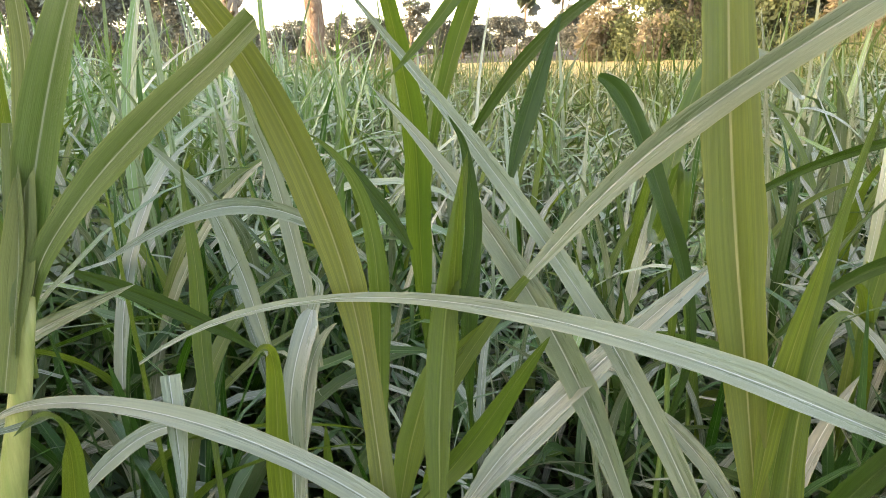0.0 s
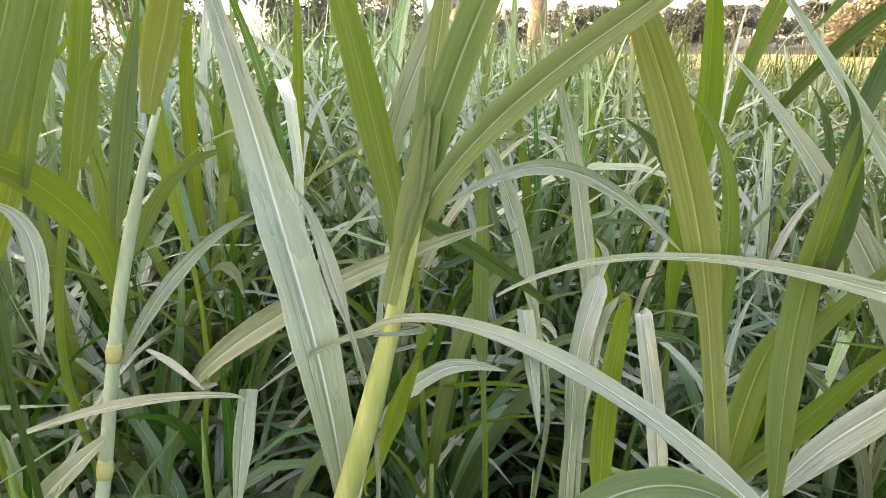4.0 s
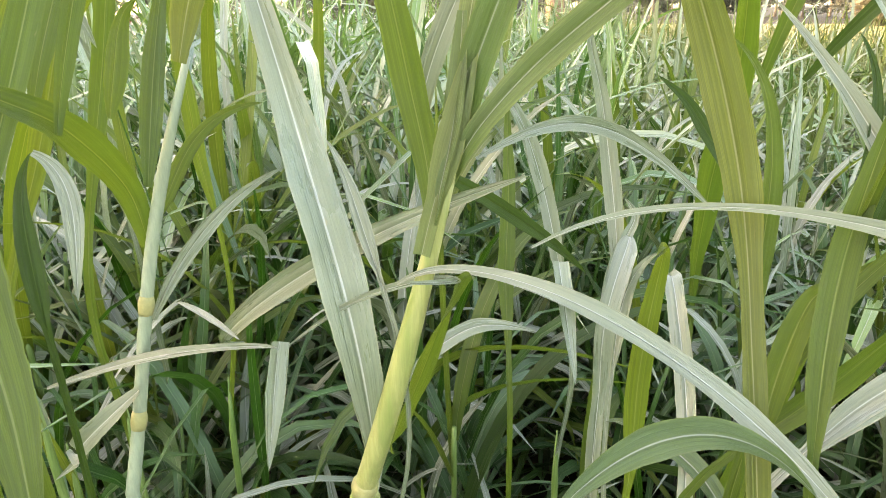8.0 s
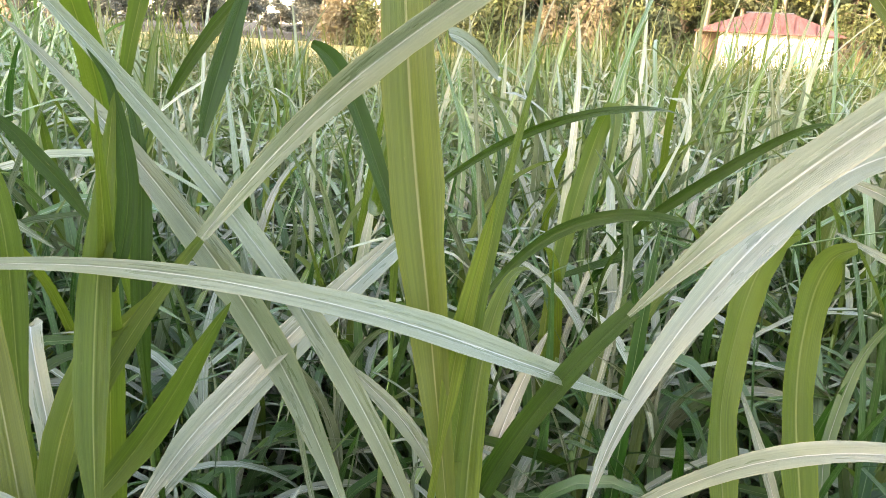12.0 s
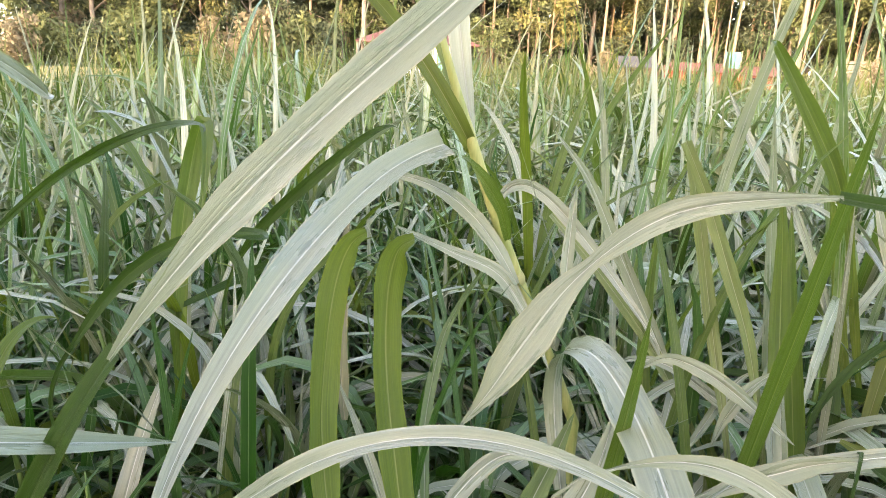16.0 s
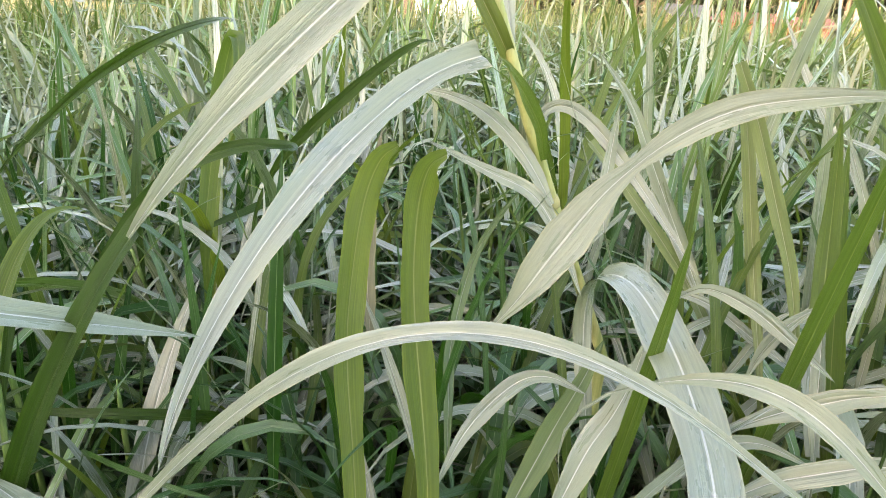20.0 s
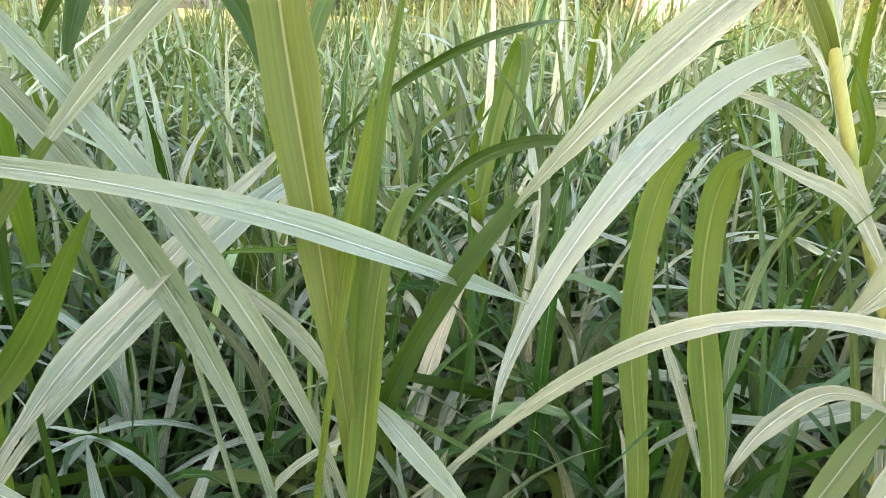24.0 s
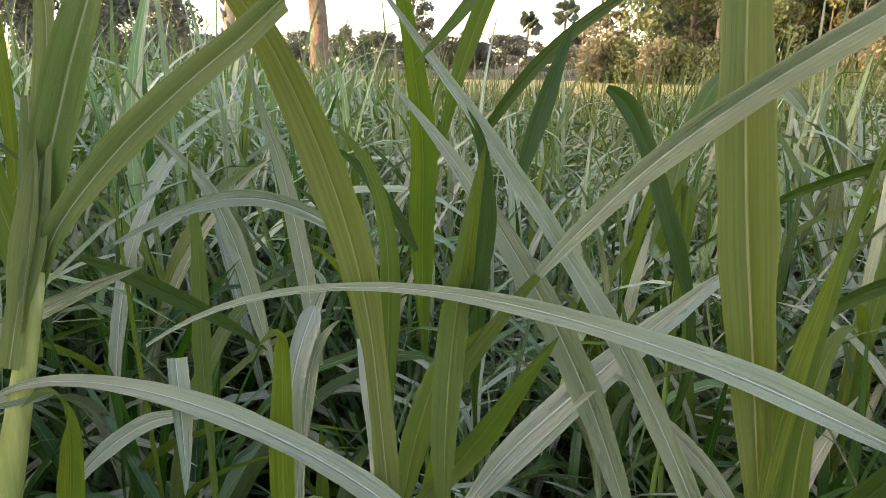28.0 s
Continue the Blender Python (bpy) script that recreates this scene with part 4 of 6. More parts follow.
PROFILE = {
    "leaf": lambda s: np.interp(s, [0, 0.06, 0.16, 0.32, 1], [0.34, 0.5, 0.8, 1, 1]) * np.clip((1 - s) / 0.5, 0, 1) ** 0.68,
    "spindle": lambda s: np.clip(0.16 + 2.2 * s, 0, 1) * np.clip((1 - s) / 0.4, 0, 1) ** 0.75,
    "strip": lambda s: 0.86 + 0.16 * np.sin(math.pi * s),
    "start": lambda s: np.clip((1 - s) / 0.6, 0, 1) ** 0.7,
    "wide": lambda s: np.clip(0.12 + 2.6 * s, 0, 1),
    "narrowing": lambda s: np.interp(s, [0, 0.2, 0.6, 1], [0.7, 0.9, 0.85, 0.3]),
    "widening": lambda s: np.interp(s, [0, 0.15, 0.4, 0.7, 0.9, 1], [0.35, 0.7, 1, 0.8, 0.4, 0.05]),
    "tail": lambda s: np.interp(s, [0, 0.1, 0.2, 0.3, 0.43, 0.54, 0.64, 0.74, 0.84, 0.94, 1], [0.1, 0.25, 0.22, 0.38, 0.56, 0.8, 1, 0.97, 0.72, 0.32, 0.03]),
    "sheath": lambda s: np.interp(s, [0, 0.2, 0.3, 0.4, 0.5, 0.6, 0.8, 1], [0.3, 0.36, 0.56, 0.86, 1, 0.98, 0.75, 0.35]),
    "folded": lambda s: np.interp(s, [0, 0.25, 0.6, 0.85, 1], [0.42, 0.86, 1, 0.85, 0.5]),
    "even": lambda s: np.interp(s, [0, 0.08, 0.2, 0.45, 0.8, 1], [0.42, 0.5, 0.75, 1, 0.9, 0.7]),
    "bent_under": lambda s: np.interp(s, [0, 0.2, 0.5, 0.8, 1], [0.45, 0.8, 1, 0.75, 0.42]),
    "bent_over": lambda s: np.interp(s, [0, 0.12, 0.3, 0.5, 0.75, 1], [0.32, 0.5, 0.9, 1, 0.85, 0.6]),
    "twisted": lambda s: np.interp(s, [0, 0.15, 0.3, 0.42, 0.52, 0.62, 0.72, 0.82, 0.92, 1], [0.1, 0.4, 0.62, 0.55, 0.3, 0.72, 1, 0.8, 0.3, 0.02]),
    "wrapped": lambda s: np.interp(s, [0, 0.3, 0.42, 0.55, 0.7, 0.85, 1], [0.62, 0.6, 0.85, 1, 0.9, 0.7, 0.42]),
    "hook": lambda s: np.clip(0.7 + 1.2 * s, 0, 1) * np.clip((1.04 - s) / 0.16, 0, 1) ** 0.7,
}
HERO_SEED = [0]


def hero_plant(foot, label):
    return empty("grass_plant", label, "grass plant", "", foot)


def smooth_way(points, n):
    """Places along a smooth curve that passes through the points, evenly spaced."""
    p = np.asarray(points, float)
    p = np.concatenate([[2 * p[0] - p[1]], p, [2 * p[-1] - p[-2]]])
    out = []
    for a, b, c, d in zip(p, p[1:], p[2:], p[3:]):
        u = np.linspace(0, 1, 24, endpoint=False)[:, None]
        out.append(0.5 * (2 * b + (c - a) * u + (2 * a - 5 * b + 4 * c - d) * u**2 + (3 * b - a - 3 * c + d) * u**3))
    out = np.concatenate(out + [p[-2:-1]])
    along = np.r_[0, np.cumsum(np.linalg.norm(np.diff(out, axis=0), axis=1))]
    return np.stack([np.interp(np.linspace(0, along[-1], n), along, out[:, k]) for k in range(3)], 1)


def hero_leaf(root, mat, width, face, profile, *points, stem=False, through=False):
    """A blade of a near plant along a curve, its upper side turned to face; with a stem down to the ground where none is there."""
    HERO_SEED[0] += 1
    seed = HERO_SEED[0]
    c = smooth_way(points, 40) if through else bezier(points, 40)
    tang = np.gradient(c, axis=0)
    side = np.cross(tang, np.asarray(face, float))
    s = np.linspace(0, 1, 40)
    wide = width * PROFILE[profile](s)
    if stem:  # the blade runs down into its sheath, and the sheath into the stem
        a = Vector(points[0])
        foot = Vector((a.x + 0.25 * (root.location.x - a.x), a.y + 0.25 * (root.location.y - a.y), 0))
        joint = a.lerp(foot, 0.3)
        rise = (Vector(c[1]) - Vector(c[0])).normalized() * (a - joint).length * 0.5
        low = bezier([joint, joint.lerp(a, 0.3), a - rise, a], 13)[:-1]
        c = np.concatenate([low, c])
        side = np.concatenate([np.repeat(side[:1], 12, 0), side])
        wide = np.r_[np.linspace(min(0.011, wide[0]), wide[0], 13)[:-1], wide]
    v, f, uv = ribbon(c, side, wide, 0.3, 0.035, seed, 9)
    leaf = mesh_object("leaf", v - np.array(root.location), f, mat, root, uvs=uv)
    leaf.data.name = "leaf"
    if stem:
        pts = [foot, foot.lerp(joint, 0.5) + Vector((0.01, 0.008, 0)), joint, joint.lerp(a, 0.25)]
        v, f = tube([p - root.location for p in pts], [0.0065, 0.006, 0.005, 0.001], 8)
        mesh_object("stem", v, f, STALK, root)
    return leaf


def hero_stalk(root, mat, radius, points):
    """A jointed stalk: internodes that swell at each joint, from the ground to the given top."""
    c = bezier(points, 26)
    low = Vector(c[0])
    foot = Vector((root.location.x, root.location.y, 0))
    below = [foot.lerp(low, t) for t in np.linspace(0, 1, 9)[:-1]]
    pts = [p - root.location for p in below] + [Vector(p) - root.location for p in c]
    rad = [radius * (1.12 - 0.22 * i / len(pts)) for i in range(len(pts))]
    for i in range(1, 7):
        rad[-i] *= 0.45 + 0.09 * i
    v, f = tube(pts, rad, 12)
    stalk = mesh_object("stalk", v, f, mat, root)
    for i in range(4, len(pts) - 6, 8):
        d = (pts[i + 1] - pts[i]).normalized()
        ring = [pts[i] + d * h for h in (-0.009, -0.005, 0, 0.005, 0.009)]
        v, f = tube(ring, [rad[i] * k for k in (1.0, 1.14, 1.22, 1.14, 1.0)], 12)
        mesh_object("joint", v, f, NODE_MAT, stalk, "swollen yellowish joint")
    return stalk


plant_a = hero_plant((-0.360, 0.453, 0), "tall jointed grass plant with pale yellow stalk and broad blades")
hero_stalk(plant_a, STALK_YELLOW, 0.0102, [(-0.360, 0.453, 0.905), (-0.361, 0.392, 0.918), (-0.310, 0.360, 0.979), (-0.251, 0.397, 1.263)])
hero_leaf(plant_a, STRAWGREEN, 0.021, (0.35, -0.90, 0.1), "wrapped", (-0.267, 0.379, 1.205), (-0.260, 0.384, 1.238), (-0.252, 0.389, 1.272), (-0.244, 0.394, 1.306), (-0.236, 0.400, 1.345), through=True)
hero_leaf(plant_a, DULL, 0.018, (-0.35, -0.90, 0.1), "wrapped", (-0.259, 0.384, 1.228), (-0.254, 0.386, 1.256), (-0.249, 0.391, 1.285), (-0.245, 0.396, 1.325), (-0.243, 0.402, 1.370), through=True)
hero_leaf(plant_a, DULL, 0.020, (0.075, -0.954, 0.291), "even", (-0.254, 0.399, 1.251), (-0.232, 0.392, 1.291), (-0.194, 0.393, 1.335), (-0.149, 0.388, 1.373), (-0.106, 0.377, 1.403), (-0.079, 0.363, 1.422), through=True)
hero_leaf(plant_a, DULL, 0.025, (0.168, -0.951, 0.261), "even", (-0.257, 0.398, 1.246), (-0.242, 0.403, 1.314), (-0.220, 0.400, 1.371), (-0.196, 0.392, 1.420), (-0.178, 0.389, 1.455), through=True)
hero_leaf(plant_a, STRAWGREEN, 0.016, (0.207, -0.939, 0.276), "even", (-0.259, 0.402, 1.245), (-0.253, 0.414, 1.299), (-0.244, 0.421, 1.367), (-0.237, 0.421, 1.410), (-0.234, 0.419, 1.440), through=True)
hero_leaf(plant_a, GREEN, 0.024, (0.296, -0.901, 0.317), "bent_over", (-0.269, 0.410, 1.198), (-0.278, 0.424, 1.255), (-0.291, 0.426, 1.316), (-0.297, 0.417, 1.363), (-0.303, 0.403, 1.414), (-0.307, 0.386, 1.453), through=True)
hero_leaf(plant_a, GREY, 0.021, (0.331, -0.898, 0.289), "leaf", (-0.330, 0.536, 1.250), (-0.316, 0.508, 1.327), (-0.308, 0.521, 1.340), (-0.225, 0.532, 1.499), (-0.241, 0.453, 1.437))
hero_leaf(plant_a, GREY, 0.040, (0.392, -0.830, 0.397), "leaf", (-0.324, 0.399, 0.997), (-0.336, 0.421, 1.119), (-0.396, 0.443, 1.234), (-0.428, 0.462, 1.351), (-0.477, 0.480, 1.466))
hero_leaf(plant_a, GREY, 0.017, (0.295, -0.653, 0.698), "spindle", (-0.290, 0.386, 1.176), (-0.213, 0.355, 1.248), (-0.052, 0.403, 1.141), (0.004, 0.367, 1.095), (0.078, 0.365, 0.995))
hero_leaf(plant_a, GREY, 0.007, (0.475, -0.623, 0.622), "leaf", (-0.249, 0.313, 1.212), (-0.177, 0.386, 1.193), (-0.330, 0.434, 1.173), (-0.361, 0.410, 1.131), (-0.421, 0.416, 1.081))
hero_leaf(plant_a, SHADED, 0.017, (0.300, -0.890, 0.343), "leaf", (-0.325, 0.572, 1.220), (-0.287, 0.593, 1.195), (-0.248, 0.601, 1.167), (-0.207, 0.615, 1.142), (-0.177, 0.627, 1.104))
hero_leaf(plant_a, GREEN, 0.022, (0.482, -0.575, 0.661), "leaf", (-0.448, 0.689, 0.779), (-0.388, 0.547, 0.859), (-0.328, 0.504, 1.009), (-0.256, 0.453, 1.190), (-0.201, 0.291, 1.228))
hero_leaf(plant_a, DULL, 0.021, (0.232, -0.527, 0.818), "spindle", (-0.139, 0.221, 1.144), (-0.123, 0.272, 1.138), (-0.086, 0.318, 1.158), (-0.033, 0.347, 1.130), (0.001, 0.348, 1.088))
hero_leaf(plant_a, GREY, 0.025, (0.597, -0.603, 0.529), "spindle", (-0.586, 0.574, 0.982), (-0.585, 0.434, 1.028), (-0.402, 0.480, 1.158), (-0.333, 0.446, 1.201), (-0.200, 0.435, 1.256))
hero_leaf(plant_a, GREY, 0.017, (0.701, -0.393, 0.595), "start", (-0.388, 0.369, 1.120), (-0.388, 0.358, 1.097), (-0.386, 0.348, 1.073), (-0.385, 0.339, 1.048), (-0.382, 0.327, 1.026))
hero_leaf(plant_a, GREY, 0.013, (0.566, -0.595, 0.570), "start", (-0.172, 0.400, 1.203), (-0.166, 0.386, 1.186), (-0.160, 0.372, 1.171), (-0.153, 0.358, 1.152), (-0.147, 0.337, 1.145))
plant_b = hero_plant((-0.529, 0.324, 0), "grass plant with a pale jointed stalk and a folded drooping leaf")
hero_stalk(plant_b, STALK_PALE, 0.0057, [(-0.529, 0.324, 0.968), (-0.522, 0.372, 1.116), (-0.524, 0.365, 1.156), (-0.475, 0.410, 1.338)])
hero_leaf(plant_b, OLIVE, 0.026, (0.543, -0.816, 0.199), "even", (-0.456, 0.378, 1.336), (-0.450, 0.385, 1.368), (-0.437, 0.387, 1.403), (-0.425, 0.385, 1.435), (-0.416, 0.386, 1.467), through=True)
hero_leaf(plant_b, GREEN, 0.026, (0.636, -0.657, 0.405), "bent_under", (-0.518, 0.382, 1.183), (-0.515, 0.365, 1.240), (-0.508, 0.316, 1.293), (-0.502, 0.270, 1.319), (-0.493, 0.233, 1.334), through=True)
hero_leaf(plant_b, RIBBED, 0.031, (0.772, -0.471, 0.428), "bent_over", (-0.492, 0.236, 1.334), (-0.502, 0.209, 1.334), (-0.510, 0.180, 1.326), (-0.514, 0.147, 1.299), (-0.509, 0.117, 1.259), (-0.505, 0.098, 1.223), (-0.499, 0.079, 1.191), through=True)
hero_leaf(plant_b, GREY, 0.020, (0.596, -0.415, 0.688), "leaf", (-0.510, 0.335, 1.071), (-0.541, 0.324, 1.042), (-0.589, 0.262, 0.992), (-0.581, 0.373, 0.993), (-0.630, 0.327, 0.951))
hero_leaf(plant_b, GREEN, 0.014, (0.836, -0.498, 0.230), "leaf", (-0.519, 0.390, 1.202), (-0.504, 0.413, 1.230), (-0.519, 0.433, 1.268), (-0.502, 0.473, 1.290), (-0.466, 0.492, 1.292))
hero_leaf(plant_b, GREY, 0.015, (0.809, -0.485, 0.332), "leaf", (-0.549, 0.402, 1.100), (-0.540, 0.425, 1.142), (-0.523, 0.453, 1.179), (-0.494, 0.479, 1.212), (-0.459, 0.508, 1.229))
hero_leaf(plant_b, GREY, 0.009, (0.697, -0.441, 0.566), "leaf", (-0.480, 0.364, 1.144), (-0.452, 0.351, 1.147), (-0.426, 0.335, 1.152), (-0.401, 0.318, 1.156), (-0.374, 0.303, 1.157))
hero_leaf(plant_b, GREY, 0.009, (0.653, -0.435, 0.620), "leaf", (-0.611, 0.329, 1.056), (-0.538, 0.345, 1.085), (-0.488, 0.336, 1.114), (-0.380, 0.367, 1.124), (-0.344, 0.303, 1.153))
hero_leaf(plant_b, GREEN, 0.018, (0.810, -0.518, 0.275), "leaf", (-0.470, 0.342, 1.249), (-0.485, 0.372, 1.296), (-0.522, 0.418, 1.321), (-0.523, 0.443, 1.380), (-0.531, 0.470, 1.429))
hero_leaf(plant_b, GREEN, 0.019, (0.880, -0.413, 0.233), "leaf", (-0.508, 0.355, 1.296), (-0.510, 0.362, 1.321), (-0.503, 0.370, 1.336), (-0.515, 0.377, 1.371), (-0.495, 0.388, 1.381))
plant_c = hero_plant((-0.515, 0.255, 0), "clump of broad bright green upright blades")
hero_leaf(plant_c, GREEN, 0.038, (0.666, -0.532, 0.523), "folded", (-0.457, 0.190, 1.070), (-0.481, 0.209, 1.138), (-0.512, 0.225, 1.235), (-0.519, 0.228, 1.291), (-0.513, 0.228, 1.330), through=True, stem=True)
hero_leaf(plant_c, GREEN, 0.040, (0.781, -0.544, 0.307), "even", (-0.562, 0.257, 1.124), (-0.592, 0.258, 1.238), (-0.597, 0.250, 1.331), (-0.594, 0.239, 1.399), (-0.586, 0.226, 1.442), (-0.583, 0.218, 1.482), through=True, stem=True)
hero_leaf(plant_c, GREEN, 0.019, (0.817, -0.509, 0.272), "even", (-0.614, 0.258, 1.211), (-0.626, 0.256, 1.305), (-0.631, 0.237, 1.373), (-0.630, 0.215, 1.429), (-0.632, 0.201, 1.467), through=True, stem=True)
hero_leaf(plant_c, LIME, 0.021, (0.823, -0.189, 0.536), "leaf", (-0.552, 0.171, 1.033), (-0.566, 0.179, 1.081), (-0.580, 0.187, 1.128), (-0.595, 0.195, 1.176), (-0.611, 0.201, 1.223), stem=True)
hero_leaf(plant_c, GREY, 0.020, (0.733, -0.541, 0.411), "start", (-0.510, 0.223, 1.330), (-0.511, 0.210, 1.314), (-0.512, 0.203, 1.288), (-0.509, 0.195, 1.259), (-0.503, 0.188, 1.225), through=True)
hero_leaf(plant_c, GREEN, 0.017, (0.855, -0.480, 0.194), "leaf", (-0.553, 0.254, 1.284), (-0.551, 0.273, 1.339), (-0.551, 0.293, 1.396), (-0.509, 0.329, 1.435), (-0.507, 0.349, 1.491), (-0.487, 0.376, 1.539))
hero_leaf(plant_c, GREEN, 0.021, (0.692, -0.661, 0.290), "leaf", (-0.530, 0.246, 1.222), (-0.526, 0.273, 1.296), (-0.510, 0.306, 1.365), (-0.502, 0.334, 1.438), (-0.503, 0.358, 1.513), (-0.496, 0.386, 1.586))
hero_leaf(plant_c, GREEN, 0.015, (0.807, -0.566, 0.167), "leaf", (-0.491, 0.293, 1.295), (-0.492, 0.311, 1.353), (-0.485, 0.334, 1.410), (-0.478, 0.358, 1.466), (-0.477, 0.378, 1.523), (-0.472, 0.400, 1.580))
hero_leaf(plant_c, SHADED, 0.014, (0.617, -0.626, 0.476), "leaf", (-0.489, 0.252, 1.172), (-0.498, 0.257, 1.201), (-0.501, 0.264, 1.227), (-0.515, 0.267, 1.260), (-0.505, 0.282, 1.285), stem=True)
hero_leaf(plant_c, GREY, 0.013, (0.603, -0.678, 0.421), "leaf", (-0.504, 0.282, 1.285), (-0.479, 0.292, 1.273), (-0.477, 0.281, 1.236), (-0.476, 0.274, 1.215), (-0.473, 0.267, 1.188))
hero_leaf(plant_c, GREY, 0.019, (0.909, -0.097, 0.405), "leaf", (-0.598, 0.153, 1.058), (-0.593, 0.169, 1.097), (-0.611, 0.175, 1.145), (-0.588, 0.203, 1.191), (-0.544, 0.226, 1.185), stem=True)
hero_leaf(plant_c, GREY, 0.013, (0.618, -0.631, 0.469), "leaf", (-0.316, 0.409, 1.171), (-0.328, 0.415, 1.197), (-0.339, 0.419, 1.223), (-0.347, 0.426, 1.252), (-0.365, 0.425, 1.276), stem=True)
hero_leaf(plant_c, GREEN, 0.024, (0.723, -0.658, 0.213), "leaf", (-0.564, 0.340, 1.308), (-0.564, 0.360, 1.364), (-0.546, 0.383, 1.418), (-0.540, 0.404, 1.473), (-0.535, 0.425, 1.528), (-0.526, 0.446, 1.583))
plant_d = hero_plant((0.071, 0.590, 0), "clump of olive and grey crossing blades with one long level leaf")
hero_leaf(plant_d, OLIVE, 0.028, (0.187, -0.877, 0.443), "wrapped", (-0.031, 0.383, 1.091), (-0.039, 0.410, 1.149), (-0.047, 0.432, 1.203), (-0.058, 0.445, 1.255), (-0.073, 0.451, 1.307), (-0.089, 0.450, 1.353), (-0.108, 0.442, 1.399), (-0.127, 0.425, 1.436), (-0.145, 0.410, 1.462), through=True, stem=True)
hero_leaf(plant_d, GREEN, 0.016, (0.235, -0.846, 0.478), "leaf", (-0.036, 0.438, 1.130), (-0.043, 0.453, 1.189), (-0.032, 0.463, 1.239), (-0.029, 0.473, 1.318), (-0.077, 0.451, 1.353), stem=True)
hero_leaf(plant_d, GREEN, 0.026, (0.182, -0.692, 0.699), "leaf", (-0.032, 0.800, 0.738), (-0.055, 0.572, 0.651), (0.002, 0.538, 1.054), (0.010, 0.494, 1.134), (0.025, 0.403, 1.341), stem=True)
hero_leaf(plant_d, SHADED, 0.015, (0.287, -0.838, 0.465), "leaf", (0.029, 0.506, 1.112), (0.025, 0.509, 1.176), (0.029, 0.526, 1.230), (0.053, 0.536, 1.304), (0.017, 0.556, 1.352), stem=True)
hero_leaf(plant_d, GREEN, 0.044, (0.094, -0.921, 0.378), "leaf", (-0.040, 1.285, 0.833), (-0.044, 1.222, 1.004), (-0.048, 1.150, 1.199), (-0.006, 0.944, 1.265), (-0.041, 0.837, 1.422), (-0.073, 0.744, 1.580), stem=True)
hero_leaf(plant_d, GREEN, 0.030, (-0.028, -0.995, 0.100), "leaf", (-0.005, 0.951, 1.275), (0.017, 0.902, 1.407), (0.131, 0.994, 1.729), (0.185, 0.517, 1.667), (0.072, 0.511, 1.479), (-0.017, 0.395, 1.388))
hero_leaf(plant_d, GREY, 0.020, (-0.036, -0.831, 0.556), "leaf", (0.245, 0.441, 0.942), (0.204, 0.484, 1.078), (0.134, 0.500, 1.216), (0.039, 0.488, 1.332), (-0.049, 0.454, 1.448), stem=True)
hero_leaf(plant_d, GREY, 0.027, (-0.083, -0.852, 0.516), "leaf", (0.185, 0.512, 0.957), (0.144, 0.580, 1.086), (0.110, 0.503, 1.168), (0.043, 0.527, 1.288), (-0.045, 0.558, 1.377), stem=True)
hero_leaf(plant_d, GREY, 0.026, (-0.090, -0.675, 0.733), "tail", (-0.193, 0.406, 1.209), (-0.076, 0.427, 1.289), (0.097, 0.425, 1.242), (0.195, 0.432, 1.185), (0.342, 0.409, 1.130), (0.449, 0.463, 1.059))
hero_leaf(plant_d, GREEN, 0.015, (-0.045, -0.768, 0.639), "narrowing", (-0.028, 0.439, 1.059), (-0.019, 0.456, 1.114), (0.014, 0.471, 1.162), (0.048, 0.479, 1.207), (0.085, 0.477, 1.252), stem=True)
hero_leaf(plant_d, GREY, 0.021, (-0.181, -0.981, 0.067), "widening", (0.073, 0.477, 1.238), (0.126, 0.476, 1.302), (0.184, 0.467, 1.373), (0.235, 0.393, 1.409), (0.310, 0.391, 1.458), (0.373, 0.360, 1.505))
hero_leaf(plant_d, GREEN, 0.021, (-0.001, -0.819, 0.574), "leaf", (0.004, 0.388, 1.093), (0.005, 0.414, 1.149), (0.010, 0.439, 1.209), (0.020, 0.452, 1.278), (0.030, 0.454, 1.338), through=True, stem=True)
hero_leaf(plant_d, SHADED, 0.012, (-0.024, -0.897, 0.442), "leaf", (0.019, 0.442, 1.217), (0.029, 0.450, 1.253), (0.033, 0.455, 1.290), (0.028, 0.459, 1.338), (0.017, 0.457, 1.362), through=True)
hero_leaf(plant_d, LIME, 0.020, (0.015, -0.770, 0.637), "leaf", (-0.027, 0.402, 1.081), (-0.016, 0.435, 1.127), (0.002, 0.469, 1.167), (0.020, 0.475, 1.179), (0.042, 0.483, 1.200), through=True, stem=True)
hero_leaf(plant_d, GREY, 0.024, (-0.158, -0.761, 0.629), "leaf", (0.019, 0.485, 1.023), (0.060, 0.511, 1.063), (0.113, 0.538, 1.100), (0.180, 0.559, 1.152), (0.256, 0.577, 1.211), through=True, stem=True)
plant_e = hero_plant((1.100, 0.433, 0), "yellow-stalked grass plant with ribbed arching leaves")
hero_leaf(plant_e, GREEN, 0.020, (-0.617, -0.667, 0.418), "bent_under", (0.926, 0.468, 1.160), (0.879, 0.446, 1.209), (0.821, 0.430, 1.255), (0.763, 0.407, 1.285), (0.726, 0.387, 1.297), through=True)
hero_stalk(plant_e, STALK_YELLOW, 0.0089, [(1.100, 0.433, 0.824), (1.043, 0.481, 1.003), (0.971, 0.454, 1.036), (0.918, 0.541, 1.284), (0.867, 0.549, 1.419)])
hero_leaf(plant_e, RIBBED, 0.033, (-0.957, -0.261, 0.130), "leaf", (0.931, 0.543, 1.295), (0.932, 0.564, 1.373), (0.937, 0.584, 1.450), (0.941, 0.604, 1.528), (0.948, 0.621, 1.606))
